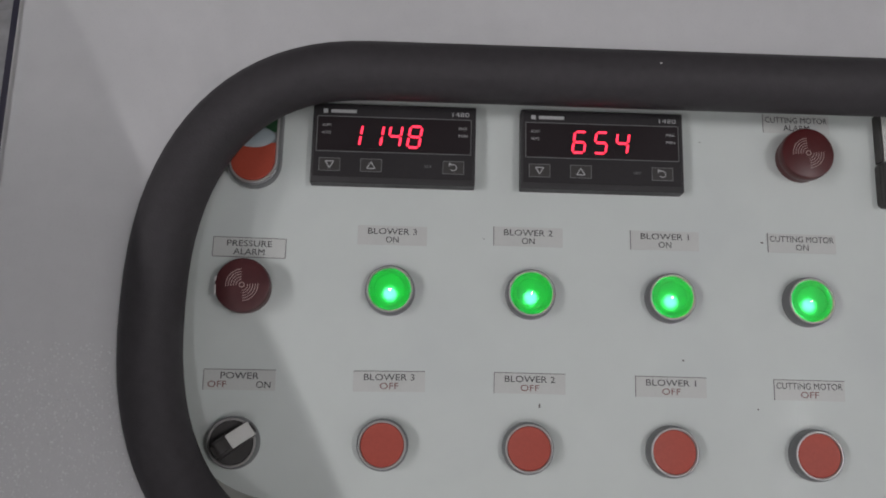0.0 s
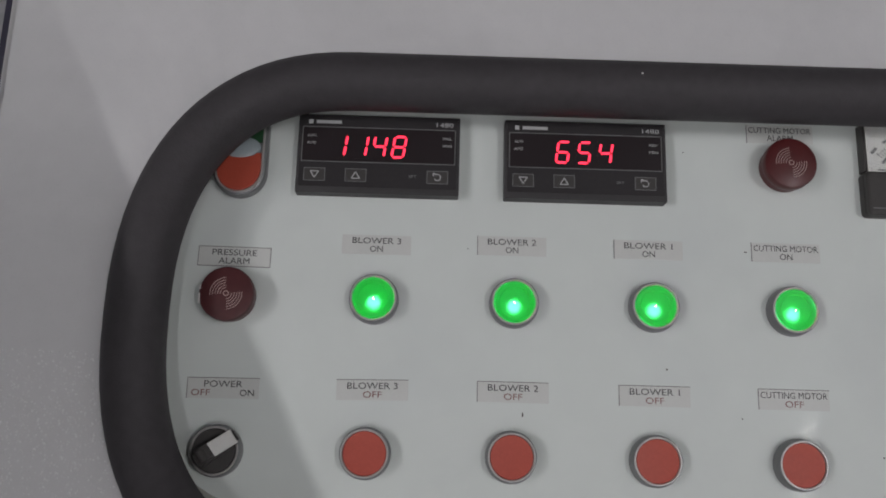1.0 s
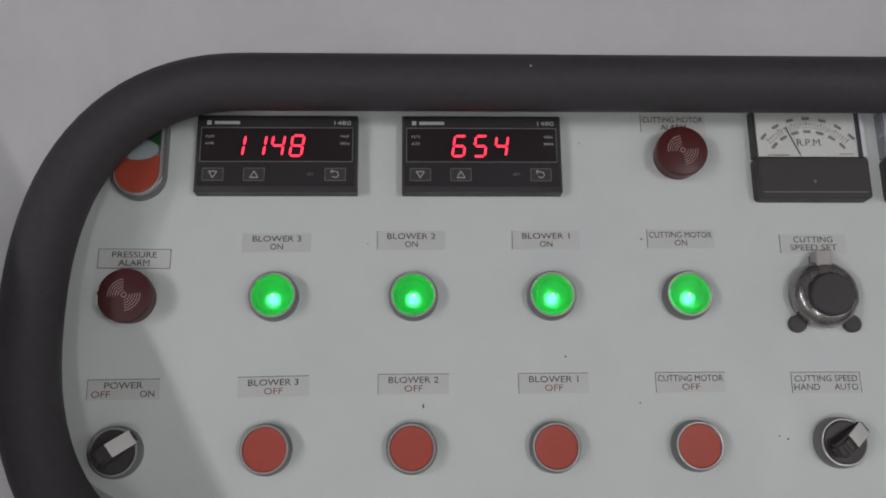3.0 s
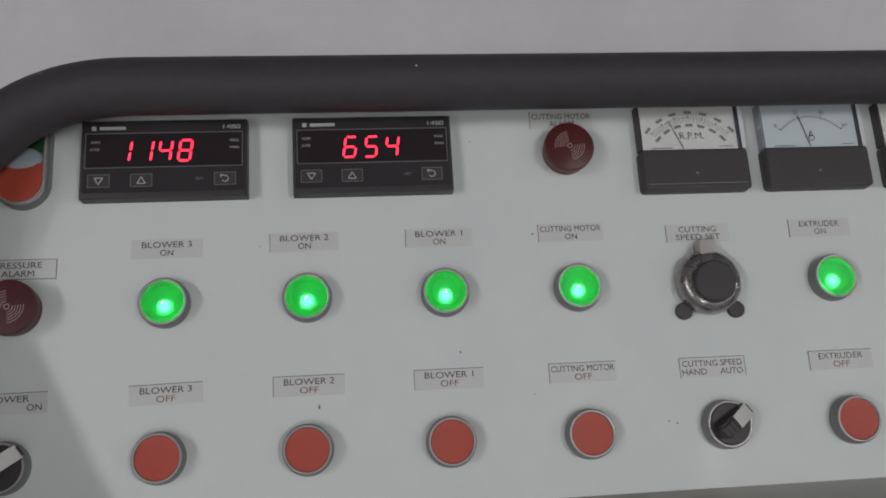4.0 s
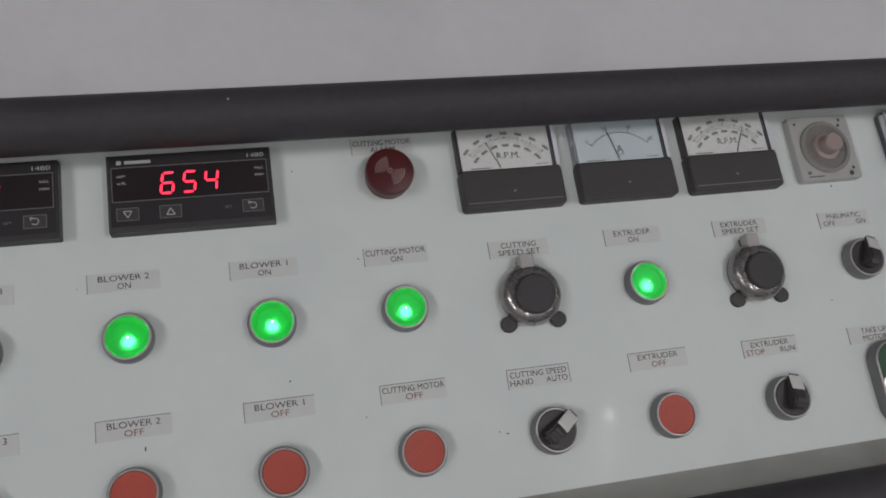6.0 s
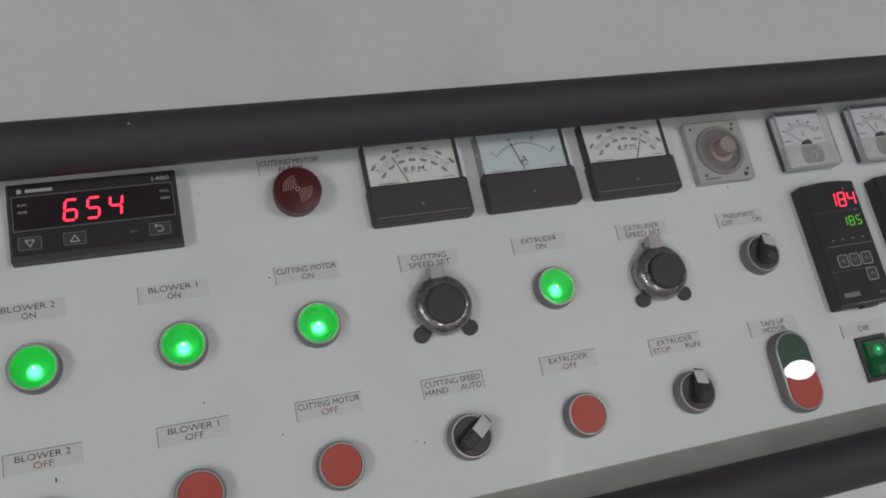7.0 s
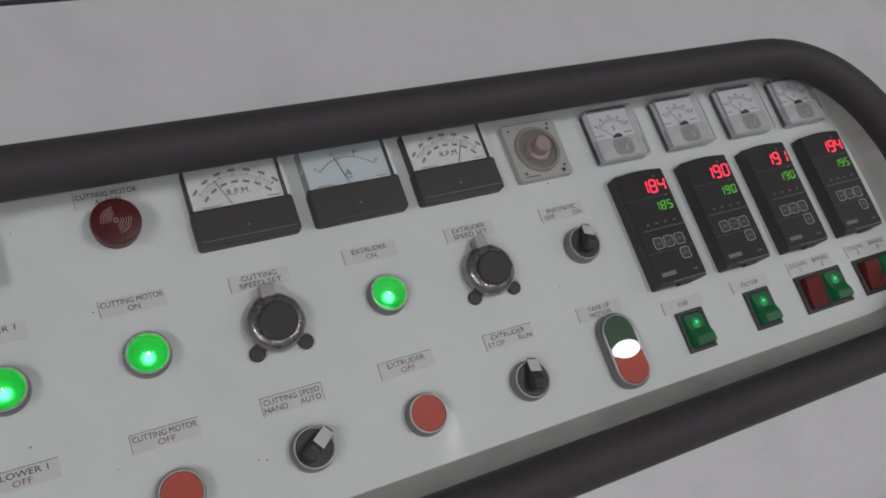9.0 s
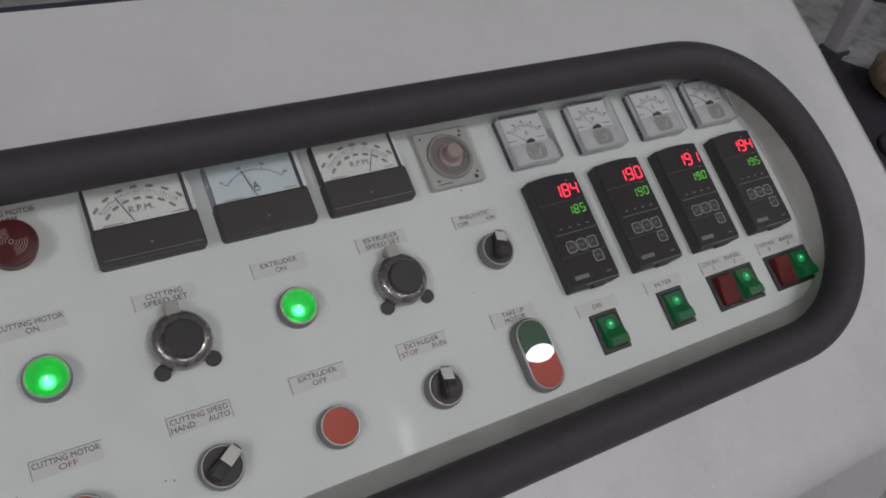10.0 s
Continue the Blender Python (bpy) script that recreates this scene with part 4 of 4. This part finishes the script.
# ---- temperature controllers ----
def controller(x, y, now, wanted):
    ob = thing("temperature_controller", at(x, y), "black upright temperature controller reading " + now + " over " + wanted, "controller", "temperature controllers")
    W, Hh, Z = 0.0480, 0.0960, 0.0120
    part("case", block(W, Hh, 0.0, Z, 0.0015, 0.0008), BLACK, ob)
    arch = [(W / 2 * math.sin(radians(a)) * 0.98 / math.sin(radians(40)), 0.0468 + 0.0020 * (math.cos(radians(a)) - math.cos(radians(40))) / (1 - math.cos(radians(40)))) for a in range(-40, 41, 8)]
    prof = [(-W / 2 * 0.98, -0.0455), (W / 2 * 0.98, -0.0455), *arch[::-1]]
    part("fascia", loops([[(a, b, z) for a, b in prof] for z in (Z - 0.0006, Z + 0.0006)]), BLACK_GLOSS, ob, "glossy arched black fascia", smooth=False)
    z = Z + 0.0006
    for sy in (0.0248, -0.0210):
        part("fascia_step", bar(-0.0234, sy, 0.0234, sy, 0.0006, Z + 0.0002, 0.0008), BLACK_SATIN, ob, smooth=False)
    for k, d in enumerate(now):
        digit(ob, d, -0.0006 + 0.0090 * k, 0.0335, 0.0060, 0.0104, z + 0.0001, SEG_RED, "lit red digit", 0.10, 0.14, BLACK_GLOSS)
    for k, d in enumerate(wanted):
        digit(ob, d, 0.0040 + 0.0066 * k, 0.0160, 0.0040, 0.0068, z + 0.0001, SEG_GREEN, "lit green digit", 0.10, 0.14, BLACK_GLOSS)
    bm = bmesh.new()
    for k in range(4):
        bar(-0.0120 + 0.0090 * k - 0.0012, 0.0026, -0.0120 + 0.0090 * k + 0.0014, 0.0026, 0.0010, z, bm=bm)
    bar(0.0120, 0.0420, 0.0135, 0.0420, 0.0013, z, bm=bm)
    bar(0.0160, 0.0242, 0.0180, 0.0242, 0.0012, z, bm=bm)
    part("legend", bm, PRINT_GREY, ob, smooth=False)
    part("divider", bar(-0.0190, -0.0020, 0.0220, -0.0020, 0.0005, z), PRINT_GREY, ob, smooth=False)
    for kx, ky in ((-0.0095, -0.0138), (0.0012, -0.0138), (0.0119, -0.0138), (0.0119, -0.0262)):
        key = part("key", block(0.0088, 0.0092, z - 0.0002, z + 0.0004, 0.0018, 0.0002, cx=kx, cy=ky), BLACK_SATIN, ob, smooth=False)
        pts = [(kx + a, ky + b) for a, b in outline(0.0088, 0.0092, 0.0018, 3)]
        bm = bmesh.new()
        for a, b in zip(pts, pts[1:] + pts[:1]):
            bar(*a, *b, 0.00045, z + 0.0004, bm=bm)
        part("key_outline", bm, PRINT_WHITE, key, smooth=False)
        bm = bmesh.new()
        if kx < 0:
            for q in (-0.001, 0.0, 0.001):
                bar(kx - 0.0017, ky + q, kx + 0.0017, ky + q, 0.0005, z + 0.0004, bm=bm)
        else:
            s = 1 if kx > 0.01 else -1
            bar(kx - 0.0018, ky - 0.0012 * s, kx, ky + 0.0014 * s, 0.0006, z + 0.0004, bm=bm)
            bar(kx, ky + 0.0014 * s, kx + 0.0018, ky - 0.0012 * s, 0.0006, z + 0.0004, bm=bm)
        part("key_mark", bm, PRINT_GREY, key, smooth=False)
    part("maker_mark", bar(-0.0185, -0.0392, -0.0045, -0.0392, 0.0034, z), PRINT_GREY, ob, "plain bar for the maker's mark", smooth=False)
    part("type_mark", bar(0.0130, -0.0405, 0.0180, -0.0405, 0.0018, z), mat("print_dim", (0.11, 0.11, 0.11), 0.6), ob, smooth=False)
    part("latch", block(0.0130, 0.0022, 0.0060, Z + 0.0002, 0.0003, 0.0003, cx=0.002, cy=-0.0488), BLACK, ob)
    part("bottom_line", bar(-0.0100, -0.0462, 0.0230, -0.0462, 0.0007, Z + 0.0002), PRINT_GREY, ob, smooth=False)


for x, now, wanted in ((0.6396, "184", "185"), (0.7096, "190", "190"), (0.7793, "191", "190"), (0.8493, "194", "195")):
    controller(x, -0.0354, now, wanted)


# ---- rocker switches ----
def rocker(ob, cx, on):
    prof = [(-0.0125, 0.0100), (-0.0060, 0.0098), (0.0010, 0.0050), (0.0125, 0.0042)] if on else [(-0.0125, 0.0042), (-0.0010, 0.0050), (0.0060, 0.0082), (0.0125, 0.0086)]
    bm = bmesh.new()
    w = 0.0090
    ring = [*prof, (0.0125, 0.0), (-0.0125, 0.0)]
    loops([[(cx + s * w, y, z) for y, z in ring] for s in (-1, 1)], bm=bm)
    bmesh.ops.bevel(bm, geom=bm.edges[:], offset=0.0006, segments=2, affect="EDGES")
    r = part("rocker", bm, ROCK_GREEN if on else ROCK_RED, ob, "lit green rocker" if on else "dull red rocker")
    if on:
        glow = lathe([(0.0042, 0.0048), (0.0038, 0.0056), (0.0022, 0.0062), (0.0004, 0.0064)], 20, cx=cx, cy=0.0050)
        part("pilot_lamp", glow, ROCK_GLOW, r, "soft green pilot lamp")
        part("lamp_core", lathe([(0.0014, 0.0060), (0.0011, 0.0067), (0.0004, 0.0069)], 14, cx=cx - 0.0006, cy=0.0056), ROCK_CORE, r, "bright point of the pilot lamp")


def rocker_switch(x, y, kinds, what):
    ob = thing("rocker_switch", at(x, y), what, "switch", "rocker switches")
    W = 0.0265 if len(kinds) == 1 else 0.0540
    part("bezel", frame_bm(W, 0.0330, 0.0006, 0.0032, 0.0, 0.0028, 0.0005), BLACK, ob)
    part("well", block(W - 0.004, 0.029, 0.0, 0.0008, 0.0004, 0.0002), BLACK, ob)
    if len(kinds) == 2:
        part("divider", block(0.0040, 0.0290, 0.0006, 0.0028, 0.0004, 0.0003), BLACK, ob)
    for k, on in enumerate(kinds):
        rocker(ob, 0.0 if len(kinds) == 1 else (-0.0128 + 0.0256 * k), on)


rocker_switch(0.6401, -0.1214, (True,), "black framed green lit rocker switch for the die")
rocker_switch(0.7123, -0.1213, (True,), "black framed green lit rocker switch for the filter")
rocker_switch(0.7838, -0.1220, (False, True), "double rocker switch with unlit red and lit green rocker")
rocker_switch(0.8558, -0.1228, (False, True), "double rocker switch with unlit red and lit green rocker")

# ---- specks of dirt and lint ----
rng = random.Random(7)
for x, y, size, shape in ((0.0868, -0.0963, 0.0008, 2.80), (0.1691, -0.0687, 0.0010, 1.00), (0.2110, -0.0953, 0.0007, 1.00), (0.2946, -0.1162, 0.0011, 0.80), (0.1832, 0.0624, 0.0006, 1.00), (0.0541, -0.0011, 0.0006, 1.00), (0.2180, 0.0015, 0.0016, 0.35), (0.5630, 0.0230, 0.0009, 1.40), (0.5384, -0.0588, 0.0007, 1.00), (0.2897, -0.1146, 0.0009, 0.80)):
    ob = thing("dirt_speck", at(x, y, 0, rng.uniform(-8, 8)), "small dark fleck of dirt on the panel", "speck", "dirt specks")
    part("fleck", block(size, size * shape, 0.0, 0.0003, size * min(shape, 1) * 0.3, 0.0001, seg=2), DIRT, ob)

# ---- beyond the console ----
# One post of the machine frame shows past the console; the rest is added.
machine_frame = thing("machine_frame", pose(2.848, 1.083, 0), "tall grey painted steel machine frame with dark foot sleeves", "table")
for px, py in ((0, 0), (0.0, 1.6), (1.5, 0.0), (1.5, 1.6)):
    part("post", block(0.060, 0.060, 0.15, 1.7, 0.006, 0.003, cx=px, cy=py), STEEL_GREY, machine_frame)
    part("foot_sleeve", block(0.056, 0.056, 0.0, 0.145, 0.006, 0.003, cx=px, cy=py), STEEL_DARK, machine_frame, "dark foot sleeve")
    part("collar", block(0.076, 0.076, 0.138, 0.151, 0.006, 0.003, cx=px, cy=py), STEEL_DARK, machine_frame)
part("frame_top", block(1.7, 1.8, 1.7, 1.8, 0.02, 0.005, cx=0.75, cy=0.8), STEEL_GREY, machine_frame)

# Dark box added to fill the dark area behind the post.
cabinet = thing("dark_floor_box", pose(3.95, 1.72, 0, 0, 0, -38), "low dark olive-brown box added on the floor behind the frame", "cabinet")
part("body", block(0.80, 0.55, 0.03, 0.60, 0.02, 0.008), OLIVE_STEEL, cabinet)
part("plinth", block(0.76, 0.51, 0.0, 0.03, 0.02, 0.004), STEEL_DARK, cabinet)
part("lid", block(0.83, 0.58, 0.60, 0.63, 0.02, 0.006), OLIVE_STEEL, cabinet)

# Thin dark sheet over the dark area of floor below the sack.
dark_floor_sheet = thing("dark_floor_sheet", pose(2.90, 0.80, 0, 0, 0, 32), "thin dark sheet lying on the floor", "mat")
part("sheet", block(0.72, 0.52, 0.0, 0.018, 0.03, 0.004), DARK_SHEET, dark_floor_sheet)

cable = thing("floor_cable", pose(0, 0, 0.026), "thin black cable looped on the dark floor sheet", "cable")
pts = [Vector((2.800 + 0.11 * math.cos(radians(a)), 0.640 + 0.11 * math.sin(radians(a)), 0)) for a in range(-40, 201, 12)]
rings = []
for p, q in zip(pts, pts[1:]):
    side = (q - p).normalized().cross(Vector((0, 0, 1)))
    rings.append([p + side * 0.008 * math.cos(k * math.pi / 4) + Vector((0, 0, 0.008 * math.sin(k * math.pi / 4))) for k in range(8)])
part("cord", loops(rings), BLACK, cable)

sack = thing("sack", pose(3.13, 0.905, 0.018, 0, 0, 25), "full brown woven sack on a dark floor sheet", "sack")
bm = bmesh.new()
bmesh.ops.create_uvsphere(bm, u_segments=40, v_segments=20, radius=1)
for v in bm.verts:
    c = v.co.copy()
    v.co = (0.165 * math.copysign(abs(c.x) ** 0.75, c.x), 0.155 * math.copysign(abs(c.y) ** 0.75, c.y), 0.065 + 0.065 * math.copysign(abs(c.z) ** 0.8, c.z))
    v.co += Vector((1, 1, 0.5)) * 0.02 * noise.noise(c * 2.5)
part("cloth", bm, SACK, sack)

# ---- glinting dust on the console's paint ----
DUST = mat("glint_dust", (0.80, 0.80, 0.80), rough=0.5, vary=0.05, coat=1.0, coat_rough=0.17)
rng = random.Random(3)
verts, faces = [], []
# The third strip lays grains along the fold to stand in for its highlight.
for lo, hi, count in (((LEFT + 0.005, FRONT), (-0.125, -0.07), 4200), ((LEFT + 0.005, FRONT), (RIGHT - 0.01, -0.212), 2400), ((0.5, FRONT - 0.001), (RIGHT - 0.01, FRONT + 0.004), 700)):
    for _ in range(count):
        c = Vector((rng.uniform(lo[0], hi[0]), rng.uniform(lo[1], hi[1]), SHEET + 0.00035))
        r = rng.uniform(0.00016, 0.00065)
        tilt = Euler((rng.gauss(0, 0.33), rng.gauss(0, 0.33), rng.uniform(0, 6.3))).to_matrix()
        n0 = len(verts)
        for k in range(5):
            verts.append(c + tilt @ Vector((r * math.cos(k * 1.2566), r * math.sin(k * 1.2566), 0)))
        verts.append(c + tilt @ Vector((0, 0, -0.0004)))
        faces.append([n0 + k for k in range(5)])
        faces.extend([(n0 + (k + 1) % 5, n0 + k, n0 + 5) for k in range(5)])
me = bpy.data.meshes.new("glinting_dust")
me.from_pydata(verts, [], faces)
me.materials.append(DUST)
dust = tagged(new("glinting_dust", me), "fine glinting dust grains on the console, strewn along the fold as its highlight", "dust", kind="stuff")
dust.matrix_world = PANEL

lint = thing("lint", PANEL @ pose(0.1485, 0.0925, SHEET + TUBE_R - 0.0002), "tiny white bit of lint on the foam tube", "lint")
part("fluff", block(0.0011, 0.0008, 0.0, 0.0005, 0.0003, 0.0001, seg=2), WHITE_INSERT, lint)
